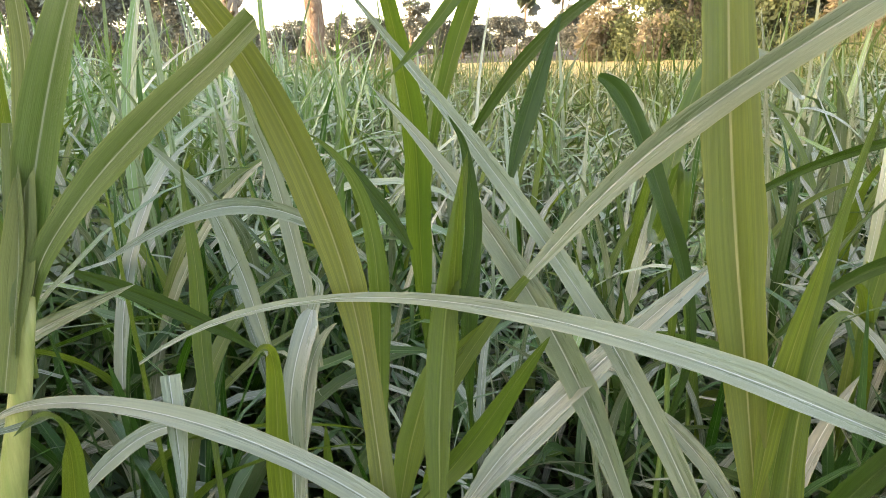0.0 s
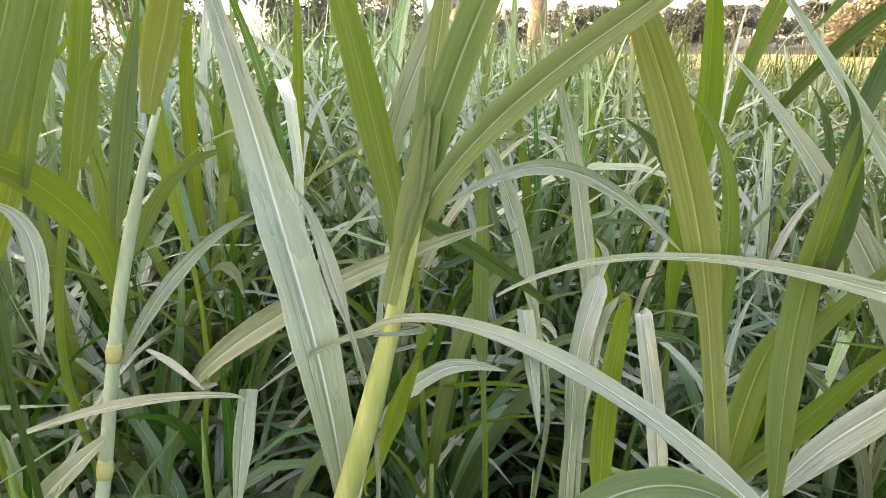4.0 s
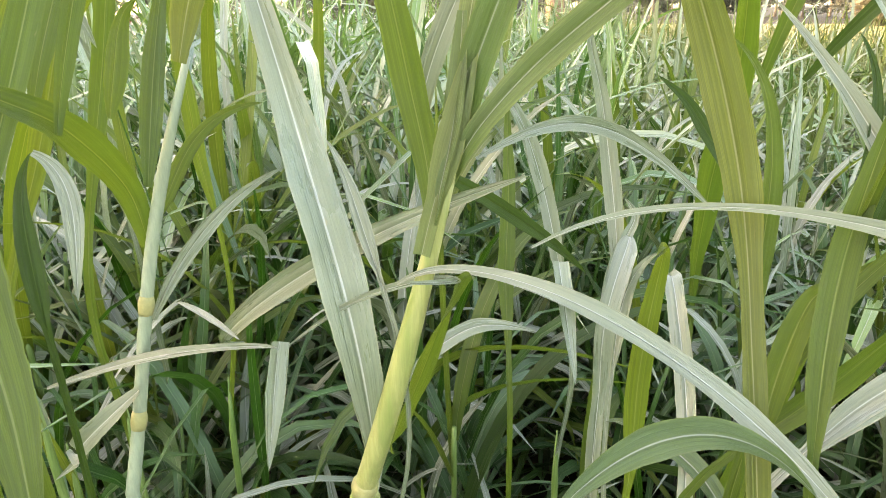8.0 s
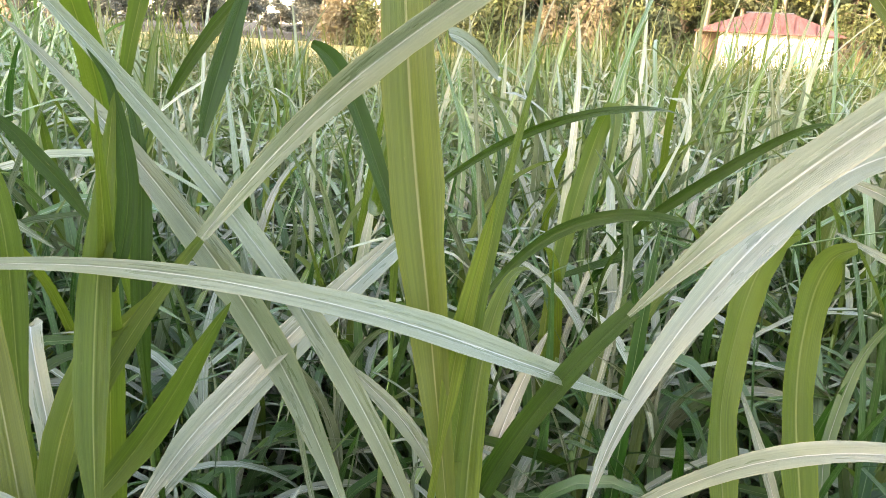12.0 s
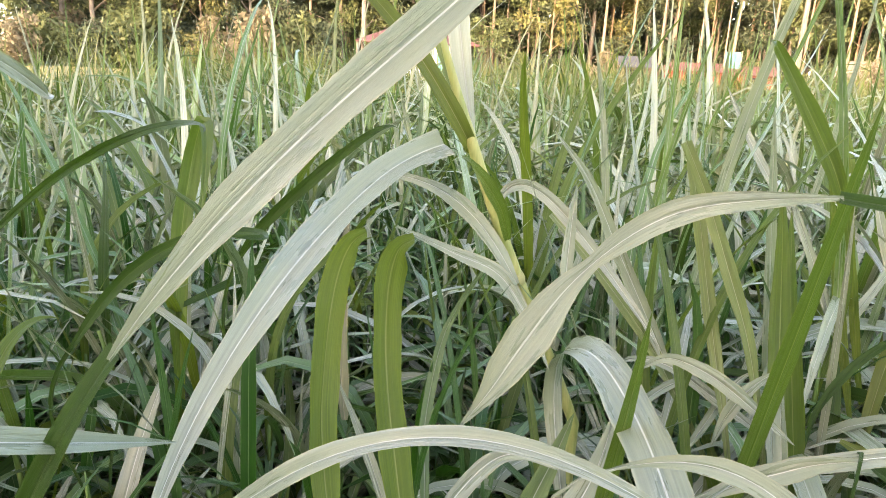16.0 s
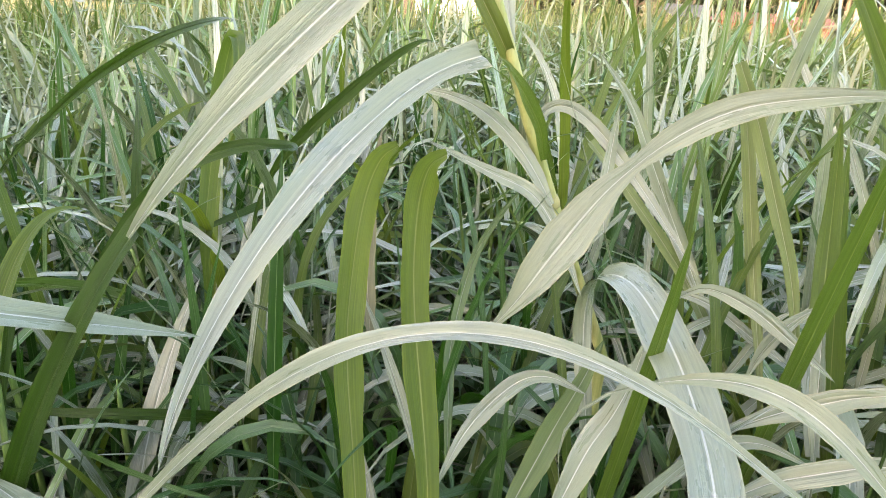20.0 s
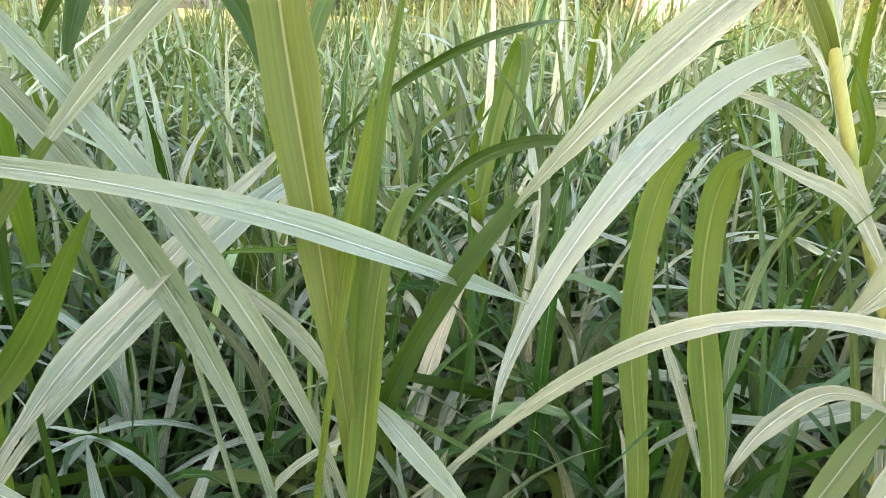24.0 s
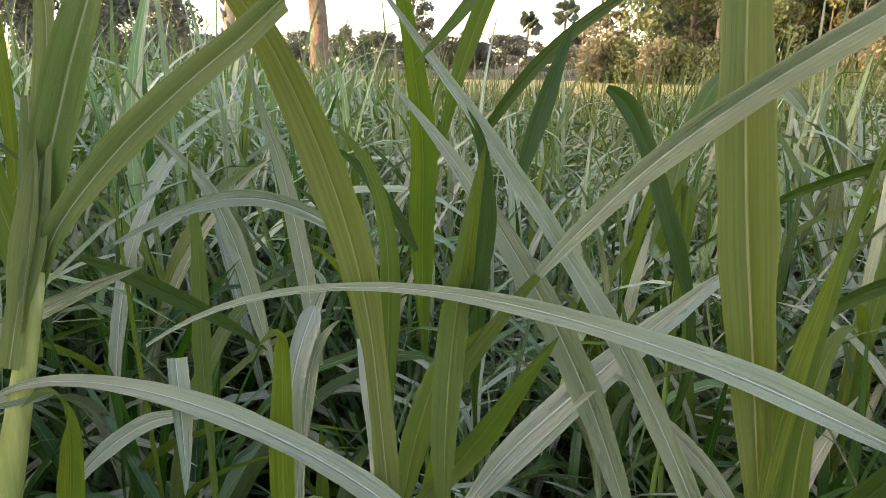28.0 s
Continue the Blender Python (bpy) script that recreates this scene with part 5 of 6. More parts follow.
hero_leaf(plant_e, OLIVE, 0.024, (-0.723, -0.630, 0.283), "leaf", (0.960, 0.576, 1.295), (0.896, 0.470, 1.197), (0.819, 0.555, 1.470), (0.779, 0.585, 1.453), (0.704, 0.645, 1.541))
hero_leaf(plant_e, STRAWGREEN, 0.018, (-0.873, -0.476, 0.110), "leaf", (0.937, 0.556, 1.297), (0.907, 0.595, 1.398), (0.929, 0.568, 1.433), (0.824, 0.705, 1.611), (0.790, 0.591, 1.569))
hero_leaf(plant_e, GREY, 0.023, (-0.745, -0.515, 0.424), "leaf", (0.896, 0.426, 1.114), (0.932, 0.486, 1.143), (0.931, 0.539, 1.213), (0.914, 0.621, 1.232), (0.876, 0.686, 1.224))
hero_leaf(plant_e, GREY, 0.021, (-0.810, -0.385, 0.443), "leaf", (1.016, 0.567, 1.151), (1.049, 0.549, 1.317), (1.047, 0.411, 1.131), (1.051, 0.362, 1.104), (1.048, 0.286, 1.022))
plant_f = hero_plant((0.240, 0.398, 0), "grass plant with one broad upright olive blade")
hero_stalk(plant_f, STALK, 0.0060, [(0.240, 0.398, 0.640), (0.243, 0.402, 0.720), (0.247, 0.405, 0.800), (0.252, 0.408, 0.880)])
hero_leaf(plant_f, OLIVE, 0.043, (-0.400, -0.811, 0.427), "sheath", (0.256, 0.407, 0.871), (0.253, 0.419, 1.029), (0.242, 0.483, 1.177), (0.223, 0.522, 1.327), (0.230, 0.543, 1.485), (0.228, 0.576, 1.639))
hero_leaf(plant_f, GREEN, 0.015, (-0.033, -0.856, 0.516), "leaf", (0.257, 0.432, 0.934), (0.264, 0.470, 1.042), (0.283, 0.478, 1.158), (0.306, 0.491, 1.268), (0.334, 0.493, 1.380), stem=True)
hero_leaf(plant_f, LIME, 0.026, (-0.473, -0.588, 0.656), "leaf", (0.227, 0.348, 0.969), (0.272, 0.434, 1.015), (0.292, 0.491, 1.030), (0.335, 0.560, 1.199), (0.416, 0.614, 1.138), stem=True)
plant_g = hero_plant((0.349, 0.442, 0), "grass plant with long pale twisted and ribbed blades")
hero_leaf(plant_g, GREY, 0.030, (-0.753, -0.550, 0.360), "wide", (0.376, 0.395, 1.185), (0.410, 0.350, 1.267), (0.498, 0.354, 1.338), (0.551, 0.286, 1.396), (0.614, 0.256, 1.467))
hero_leaf(plant_g, SHADED, 0.020, (-0.433, -0.511, 0.742), "strip", (0.281, 0.501, 0.831), (0.275, 0.476, 0.926), (0.310, 0.466, 1.023), (0.338, 0.434, 1.111), (0.383, 0.396, 1.190), stem=True)
hero_leaf(plant_g, GREY, 0.044, (-0.658, -0.543, 0.522), "start", (0.881, 0.551, 1.281), (0.729, 0.588, 1.246), (0.602, 0.495, 1.172), (0.466, 0.506, 1.083), (0.390, 0.429, 0.966))
plant_h = hero_plant((0.790, 0.088, 0), "low grass plant with long pale arching leaves")
hero_leaf(plant_h, GREY, 0.017, (-0.562, -0.296, 0.773), "spindle", (0.309, 0.445, 0.885), (0.374, 0.373, 0.997), (0.458, 0.383, 1.088), (0.544, 0.190, 1.293), (0.604, 0.086, 1.069), (0.690, 0.003, 1.024), stem=True)
hero_leaf(plant_h, GREY, 0.036, (-0.651, -0.535, 0.539), "twisted", (0.772, 0.058, 1.305), (0.749, 0.107, 1.298), (0.725, 0.154, 1.285), (0.699, 0.188, 1.260), (0.669, 0.218, 1.219), (0.645, 0.242, 1.167), (0.623, 0.259, 1.122), (0.606, 0.276, 1.088), through=True)
hero_leaf(plant_h, SHADED, 0.013, (-0.880, -0.091, 0.466), "even", (0.863, -0.156, 1.170), (0.856, -0.112, 1.234), (0.844, -0.065, 1.273), (0.808, 0.001, 1.296), (0.771, 0.061, 1.305), through=True)
hero_leaf(plant_h, GREY, 0.048, (-0.717, -0.280, 0.638), "strip", (0.956, 0.362, 1.026), (0.902, 0.281, 1.062), (0.841, 0.201, 1.008), (0.780, 0.131, 0.974), (0.688, 0.088, 0.965), stem=True)
hero_leaf(plant_h, GREY, 0.020, (-0.814, -0.100, 0.572), "spindle", (0.703, 0.173, 1.054), (0.737, 0.130, 1.072), (0.756, 0.060, 1.102), (0.742, 0.014, 1.031), (0.751, -0.033, 1.005), stem=True)
hero_leaf(plant_h, GREY, 0.020, (-0.918, -0.143, 0.370), "spindle", (0.885, 0.162, 0.930), (0.947, 0.108, 0.990), (1.008, 0.015, 0.975), (1.085, -0.055, 1.041), (1.128, -0.143, 0.992), stem=True)
hero_leaf(plant_h, GREY, 0.021, (-0.684, 0.033, 0.729), "spindle", (0.820, 0.092, 0.922), (0.902, 0.089, 0.850), (1.037, 0.082, 0.910), (1.091, -0.024, 0.869), (1.168, -0.088, 0.861), stem=True)
hero_leaf(plant_h, SHADED, 0.023, (-0.721, -0.036, 0.692), "spindle", (0.975, 0.030, 1.013), (1.078, 0.048, 0.947), (1.170, -0.034, 0.885), (1.236, -0.102, 0.826), (1.306, -0.182, 0.768), stem=True)
plant_i = hero_plant((0.689, 0.485, 0), "pair of upright green blades beside a dry brown one")
hero_leaf(plant_i, LIME, 0.038, (-0.437, -0.694, 0.572), "hook", (0.620, 0.465, 0.849), (0.660, 0.529, 0.903), (0.700, 0.583, 0.958), (0.735, 0.615, 1.037), (0.761, 0.626, 1.105), (0.777, 0.618, 1.148), (0.783, 0.594, 1.168), through=True, stem=True)
hero_leaf(plant_i, LIME, 0.040, (-0.497, -0.642, 0.584), "hook", (0.686, 0.412, 0.839), (0.731, 0.475, 0.894), (0.762, 0.521, 0.949), (0.789, 0.559, 1.023), (0.808, 0.576, 1.092), (0.820, 0.571, 1.140), (0.826, 0.546, 1.162), through=True, stem=True)
hero_leaf(plant_i, DRY, 0.026, (-0.478, -0.708, 0.521), "leaf", (0.771, 0.623, 0.881), (0.803, 0.674, 0.958), (0.838, 0.716, 1.043), (0.870, 0.742, 1.110), (0.890, 0.753, 1.157), through=True)
hero_leaf(plant_i, GREY, 0.014, (-0.418, -0.604, 0.678), "leaf", (0.698, 0.431, 0.804), (0.723, 0.503, 0.868), (0.738, 0.561, 0.919), (0.745, 0.610, 0.964), through=True)
hero_leaf(plant_i, DULL, 0.016, (-0.541, -0.574, 0.615), "leaf", (0.750, 0.436, 0.786), (0.796, 0.484, 0.841), (0.836, 0.524, 0.893), (0.900, 0.557, 0.983), (0.946, 0.559, 1.041), (1.005, 0.543, 1.111), through=True)
plant_j = hero_plant((1.528, 0.060, 0), "tuft of narrow upright green blades")
hero_leaf(plant_j, OLIVE, 0.044, (-0.834, -0.036, 0.551), "leaf", (1.101, -0.063, 0.762), (1.173, -0.053, 0.835), (1.242, -0.048, 0.921), (1.306, -0.043, 1.032), (1.345, -0.043, 1.137), (1.360, -0.045, 1.228), through=True)
hero_leaf(plant_j, GREEN, 0.032, (-0.871, 0.084, 0.485), "leaf", (1.275, 0.112, 0.683), (1.273, 0.138, 0.811), (1.273, 0.166, 0.940), (1.294, 0.193, 1.068), (1.316, 0.219, 1.194), stem=True)
hero_leaf(plant_j, GREEN, 0.031, (-0.950, -0.158, 0.268), "leaf", (1.499, 0.174, 1.155), (1.461, 0.203, 1.268), (1.442, 0.211, 1.269), (1.415, 0.343, 1.492), (1.330, 0.286, 1.432), stem=True)
hero_leaf(plant_j, GREY, 0.047, (-0.890, 0.064, 0.451), "leaf", (1.966, 0.001, 0.679), (1.856, 0.050, 0.855), (1.696, 0.098, 1.048), (1.455, 0.065, 1.061), (1.256, 0.037, 1.140), stem=True)
hero_leaf(plant_j, GREY, 0.033, (-0.949, 0.045, 0.311), "leaf", (1.300, -0.039, 1.457), (1.367, 0.014, 1.352), (1.511, 0.059, 1.359), (1.623, 0.075, 1.274), (1.675, 0.084, 1.155))
plant_k = hero_plant((0.591, 1.083, 0), "tuft of thin dark arching blades")
hero_leaf(plant_k, GREEN, 0.036, (-0.292, -0.892, 0.346), "leaf", (0.748, 1.094, 0.846), (0.741, 1.088, 0.935), (0.893, 1.220, 1.412), (0.841, 1.036, 1.339), (0.762, 1.009, 1.088), stem=True)
hero_leaf(plant_k, SHADED, 0.014, (-0.390, -0.896, 0.210), "leaf", (0.480, 1.210, 1.057), (0.549, 1.084, 1.180), (0.605, 0.941, 1.294), (0.645, 0.713, 1.316), (0.538, 0.553, 1.314), stem=True)
hero_leaf(plant_k, SHADED, 0.021, (-0.455, -0.807, 0.377), "leaf", (0.528, 0.970, 0.949), (0.581, 0.920, 1.050), (0.673, 0.959, 1.193), (0.819, 0.636, 1.120), (0.620, 0.698, 1.171), stem=True)
hero_leaf(plant_k, SHADED, 0.021, (-0.520, -0.835, 0.179), "leaf", (0.841, 1.021, 1.010), (0.854, 0.951, 1.119), (0.868, 0.880, 1.145), (0.986, 0.798, 1.306), (0.936, 0.697, 1.287), stem=True)
hero_leaf(plant_k, GREEN, 0.038, (-0.433, -0.794, 0.427), "hook", (0.388, 1.086, 1.167), (0.351, 1.129, 0.906), (0.496, 1.409, 1.181), (0.496, 1.389, 1.302), (0.623, 1.527, 1.379), stem=True)
hero_leaf(plant_k, GREY, 0.024, (-0.337, -0.880, 0.335), "start", (0.458, 1.023, 1.380), (0.505, 1.055, 1.381), (0.545, 1.018, 1.333), (0.597, 1.072, 1.289), (0.579, 1.123, 1.324))
plant_l = hero_plant((0.017, 0.666, 0), "tuft of mixed green and grey-green blades")
hero_leaf(plant_l, GREY, 0.017, (0.253, -0.959, 0.130), "spindle", (-0.274, 0.536, 1.242), (-0.235, 0.598, 1.261), (-0.191, 0.701, 1.295), (-0.109, 0.711, 1.211), (-0.054, 0.711, 1.159))
hero_leaf(plant_l, SHADED, 0.031, (-0.054, -0.891, 0.452), "hook", (0.406, 1.044, 1.025), (0.385, 1.060, 1.126), (0.338, 1.060, 1.175), (0.337, 1.109, 1.328), (0.257, 1.087, 1.354), stem=True)
hero_leaf(plant_l, SHADED, 0.020, (-0.129, -0.960, 0.250), "leaf", (0.048, 0.968, 1.277), (0.095, 0.935, 1.358), (0.143, 0.936, 1.432), (0.254, 0.822, 1.498), (0.189, 0.733, 1.452))
hero_leaf(plant_l, SHADED, 0.022, (0.218, -0.959, 0.181), "leaf", (0.082, 0.701, 1.271), (0.094, 0.723, 1.315), (0.111, 0.745, 1.356), (0.127, 0.762, 1.402), (0.147, 0.790, 1.439))
hero_leaf(plant_l, GREY, 0.027, (-0.135, -0.840, 0.525), "leaf", (0.018, 0.509, 0.995), (0.111, 0.568, 1.074), (0.192, 0.632, 1.111), (0.326, 0.708, 1.185), (0.375, 0.822, 1.127), stem=True)
hero_leaf(plant_l, GREEN, 0.023, (0.184, -0.820, 0.542), "leaf", (-0.026, 0.489, 1.017), (0.012, 0.500, 1.053), (0.049, 0.505, 1.097), (0.061, 0.476, 1.147), (0.091, 0.471, 1.192), stem=True)
hero_leaf(plant_l, LIME, 0.017, (0.183, -0.761, 0.623), "leaf", (-0.111, 0.411, 1.014), (-0.105, 0.418, 1.086), (-0.126, 0.409, 1.109), (-0.091, 0.440, 1.244), (-0.107, 0.366, 1.227), stem=True)
hero_leaf(plant_l, GREY, 0.021, (-0.013, -0.781, 0.624), "hook", (-0.060, 0.566, 0.946), (-0.060, 0.647, 0.963), (-0.069, 0.632, 1.006), (-0.102, 0.747, 1.138), (-0.090, 0.755, 1.034), stem=True)
hero_leaf(plant_l, GREY, 0.023, (0.211, -0.771, 0.602), "hook", (-0.153, 0.596, 0.973), (-0.152, 0.610, 1.018), (-0.162, 0.600, 1.079), (-0.141, 0.640, 1.118), (-0.141, 0.691, 1.129), stem=True)
plant_m = hero_plant((0.122, 0.486, 0), "low tuft of grey-green blades")
hero_leaf(plant_m, DULL, 0.025, (0.283, -0.505, 0.816), "leaf", (-0.103, 0.575, 0.959), (-0.067, 0.560, 0.955), (-0.023, 0.540, 0.945), (-0.018, 0.518, 0.901), (0.001, 0.498, 0.873), stem=True)
hero_leaf(plant_m, GREY, 0.022, (-0.266, -0.548, 0.793), "leaf", (0.281, 0.459, 1.002), (0.301, 0.440, 0.975), (0.320, 0.421, 0.948), (0.339, 0.402, 0.921), (0.359, 0.382, 0.895), stem=True)
hero_leaf(plant_m, GREY, 0.016, (-0.497, -0.703, 0.509), "leaf", (0.190, 0.535, 1.096), (0.213, 0.515, 1.069), (0.249, 0.493, 1.052), (0.254, 0.473, 1.012), (0.270, 0.453, 0.980), stem=True)
hero_leaf(plant_m, GREY, 0.017, (0.120, -0.778, 0.617), "leaf", (-0.142, 0.610, 1.007), (-0.141, 0.625, 1.040), (-0.144, 0.639, 1.068), (-0.137, 0.656, 1.109), (-0.106, 0.654, 1.129), stem=True)
plant_n = hero_plant((2.018, 0.079, 0), "tall grass plant with pale upright and bent blades")
hero_leaf(plant_n, GREY, 0.041, (-0.910, 0.237, 0.340), "leaf", (2.024, 0.130, 1.176), (2.087, 0.114, 1.265), (2.163, 0.092, 1.343), (2.215, 0.063, 1.436), (2.277, 0.038, 1.523), stem=True)
hero_leaf(plant_n, GREY, 0.028, (-0.852, -0.145, 0.503), "leaf", (2.054, 0.073, 1.324), (2.060, 0.090, 1.410), (2.075, -0.023, 1.410), (2.027, -0.017, 1.304), (2.003, -0.036, 1.271))
hero_leaf(plant_n, OLIVE, 0.031, (-0.968, 0.118, 0.221), "leaf", (2.028, 0.144, 1.049), (2.070, 0.182, 1.189), (2.108, 0.224, 1.328), (2.160, 0.253, 1.467), (2.215, 0.284, 1.604), stem=True)
plant_o = hero_plant((1.553, 0.300, 0), "slender grass plant with thin pale blades")
hero_leaf(plant_o, GREY, 0.020, (-0.824, -0.377, 0.423), "leaf", (1.752, 0.298, 1.067), (1.765, 0.352, 1.141), (1.771, 0.419, 1.208), (1.783, 0.463, 1.289), (1.793, 0.513, 1.366), stem=True)
hero_leaf(plant_o, OLIVE, 0.018, (-0.885, -0.153, 0.439), "leaf", (1.354, 0.301, 0.863), (1.383, 0.330, 0.938), (1.415, 0.357, 1.013), (1.441, 0.390, 1.087), (1.467, 0.422, 1.163), stem=True)
plant_p = hero_plant((1.116, 0.114, 0), "grass plant with a green upright blade and pale low leaves")
hero_leaf(plant_p, GREY, 0.018, (-0.702, 0.030, 0.711), "leaf", (0.987, 0.136, 0.795), (1.018, 0.099, 0.844), (1.057, 0.053, 0.892), (1.083, -0.021, 0.879), (1.112, -0.082, 0.891), stem=True)
hero_leaf(plant_p, GREY, 0.020, (-0.844, 0.150, 0.515), "leaf", (1.103, 0.109, 0.815), (1.132, 0.128, 0.877), (1.159, 0.147, 0.940), (1.186, 0.165, 1.004), stem=True)
hero_leaf(plant_p, GREEN, 0.030, (-0.694, -0.424, 0.581), "leaf", (1.259, 0.097, 0.620), (1.324, 0.141, 0.748), (1.376, 0.192, 0.880), (1.434, 0.232, 1.012), (1.497, 0.271, 1.143), stem=True)
plant_q = hero_plant((1.216, 0.222, 0), "pale yellow-green grass plant with slender upright stems")
hero_leaf(plant_q, STRAWGREEN, 0.021, (-0.836, -0.270, 0.478), "even", (1.191, 0.213, 0.821), (1.213, 0.253, 0.932), (1.226, 0.294, 1.061), (1.223, 0.321, 1.168), (1.208, 0.342, 1.262), through=True, stem=True)
hero_leaf(plant_q, STRAWGREEN, 0.022, (-0.856, -0.259, 0.447), "even", (1.209, 0.182, 0.888), (1.217, 0.219, 0.998), (1.209, 0.260, 1.100), (1.190, 0.301, 1.207), (1.159, 0.335, 1.294), through=True, stem=True)
hero_leaf(plant_q, GREEN, 0.030, (-0.854, -0.186, 0.486), "leaf", (1.192, 0.143, 0.838), (1.217, 0.165, 0.930), (1.240, 0.189, 1.046), (1.248, 0.206, 1.148), (1.244, 0.220, 1.239), through=True, stem=True)
hero_leaf(plant_q, GREY, 0.018, (-0.798, -0.197, 0.570), "spindle", (1.046, 0.198, 0.913), (1.064, 0.193, 0.945), (1.083, 0.180, 0.980), (1.097, 0.163, 1.005), (1.106, 0.147, 1.019), through=True)
hero_leaf(plant_q, GREEN, 0.026, (-0.759, -0.302, 0.577), "leaf", (1.162, 0.290, 0.573), (1.237, 0.350, 0.733), (1.270, 0.397, 0.857), (1.300, 0.419, 0.991), (1.323, 0.428, 1.155), through=True, stem=True)
plant_r = hero_plant((1.233, 0.268, 0), "grass plant with a leaning yellow stem and arching grey-green leaves")
hero_leaf(plant_r, STRAWGREEN, 0.022, (-0.782, -0.361, 0.508), "even", (1.253, 0.287, 0.802), (1.261, 0.378, 0.918), (1.249, 0.427, 0.979), (1.226, 0.498, 1.059), (1.191, 0.568, 1.141), through=True, stem=True)
hero_leaf(plant_r, GREY, 0.026, (-0.809, -0.396, 0.434), "leaf", (1.270, 0.345, 0.877), (1.261, 0.410, 0.992), (1.239, 0.459, 1.091), (1.207, 0.509, 1.206), (1.158, 0.556, 1.289), through=True)
hero_leaf(plant_r, GREY, 0.021, (-0.791, -0.235, 0.565), "spindle", (1.016, 0.300, 0.997), (1.037, 0.268, 1.018), (1.051, 0.215, 1.007), (1.054, 0.157, 0.979), (1.053, 0.103, 0.952), through=True)
plant_s = hero_plant((0.893, 0.311, 0), "low grass plant with broad grey-green leaves near the ground")
hero_leaf(plant_s, GREY, 0.022, (-0.580, -0.422, 0.696), "spindle", (0.688, 0.395, 0.812), (0.742, 0.398, 0.867), (0.796, 0.380, 0.914), (0.825, 0.351, 0.928), (0.845, 0.306, 0.917), through=True)
hero_leaf(plant_s, DULL, 0.032, (-0.609, -0.372, 0.701), "leaf", (0.745, 0.337, 0.760), (0.798, 0.339, 0.814), (0.840, 0.339, 0.861), (0.877, 0.334, 0.910), (0.910, 0.331, 0.960), through=True, stem=True)
hero_leaf(plant_s, GREY, 0.034, (-0.648, -0.327, 0.687), "leaf", (0.769, 0.287, 0.781), (0.830, 0.288, 0.849), (0.868, 0.280, 0.893), (0.896, 0.278, 0.934), (0.920, 0.281, 0.978), through=True, stem=True)
hero_leaf(plant_s, GREY, 0.025, (-0.769, -0.137, 0.624), "spindle", (0.890, 0.157, 0.930), (0.914, 0.124, 0.957), (0.931, 0.093, 0.977), (0.946, 0.062, 0.996), (0.959, 0.020, 1.015), through=True)
hero_leaf(plant_s, GREY, 0.025, (-0.726, -0.109, 0.679), "spindle", (0.854, 0.134, 0.869), (0.881, 0.104, 0.897), (0.902, 0.070, 0.919), (0.919, 0.035, 0.940), (0.934, -0.008, 0.961), through=True)
hero_leaf(plant_s, GREY, 0.020, (-0.683, -0.201, 0.702), "spindle", (0.838, 0.224, 0.805), (0.875, 0.204, 0.841), (0.912, 0.178, 0.879), (0.937, 0.138, 0.901), (0.946, 0.080, 0.897), through=True)
hero_leaf(plant_s, GREY, 0.020, (-0.695, -0.484, 0.531), "spindle", (0.820, 0.575, 1.174), (0.864, 0.509, 1.143), (0.894, 0.455, 1.120), (0.901, 0.409, 1.070), (0.895, 0.364, 1.010), through=True)
hero_leaf(plant_s, GREY, 0.018, (-0.780, -0.413, 0.470), "leaf", (1.014, 0.415, 1.056), (1.024, 0.429, 1.101), (1.036, 0.436, 1.148), (1.045, 0.440, 1.188), (1.053, 0.443, 1.228), through=True)
plant_t = hero_plant((-0.808, 0.484, 0), "tall bright green grass plant with long upright blades")
hero_leaf(plant_t, LIME, 0.027, (0.686, -0.665, 0.295), "even", (-0.761, 0.442, 1.137), (-0.743, 0.479, 1.236), (-0.719, 0.502, 1.335), (-0.689, 0.512, 1.428), (-0.658, 0.511, 1.506), through=True, stem=True)
hero_leaf(plant_t, GREEN, 0.024, (0.649, -0.700, 0.298), "even", (-0.753, 0.535, 1.151), (-0.740, 0.558, 1.253), (-0.722, 0.568, 1.331), (-0.703, 0.569, 1.399), (-0.678, 0.567, 1.480), through=True, stem=True)
hero_leaf(plant_t, LIME, 0.028, (0.727, -0.629, 0.277), "leaf", (-0.753, 0.413, 1.259), (-0.744, 0.427, 1.314), (-0.728, 0.441, 1.356), (-0.712, 0.452, 1.388), (-0.694, 0.463, 1.411), through=True, stem=True)
hero_leaf(plant_t, GREY, 0.016, (0.680, -0.695, 0.235), "start", (-0.696, 0.461, 1.411), (-0.685, 0.472, 1.405), (-0.674, 0.484, 1.388), (-0.666, 0.492, 1.367), (-0.658, 0.498, 1.339), through=True)
hero_leaf(plant_t, GREEN, 0.022, (0.689, -0.433, 0.581), "leaf", (-0.647, 0.275, 0.960), (-0.674, 0.280, 1.026), (-0.697, 0.279, 1.094), (-0.710, 0.274, 1.152), (-0.715, 0.265, 1.194), through=True, stem=True)
hero_leaf(plant_t, SHADED, 0.024, (0.647, -0.445, 0.619), "leaf", (-0.654, 0.317, 0.915), (-0.694, 0.321, 0.970), (-0.722, 0.329, 1.020), (-0.742, 0.333, 1.061), (-0.766, 0.331, 1.110), through=True, stem=True)
hero_leaf(plant_t, GREY, 0.017, (0.698, -0.398, 0.596), "spindle", (-0.671, 0.182, 1.013), (-0.683, 0.207, 1.051), (-0.692, 0.229, 1.089), (-0.692, 0.257, 1.122), (-0.660, 0.312, 1.132), through=True)
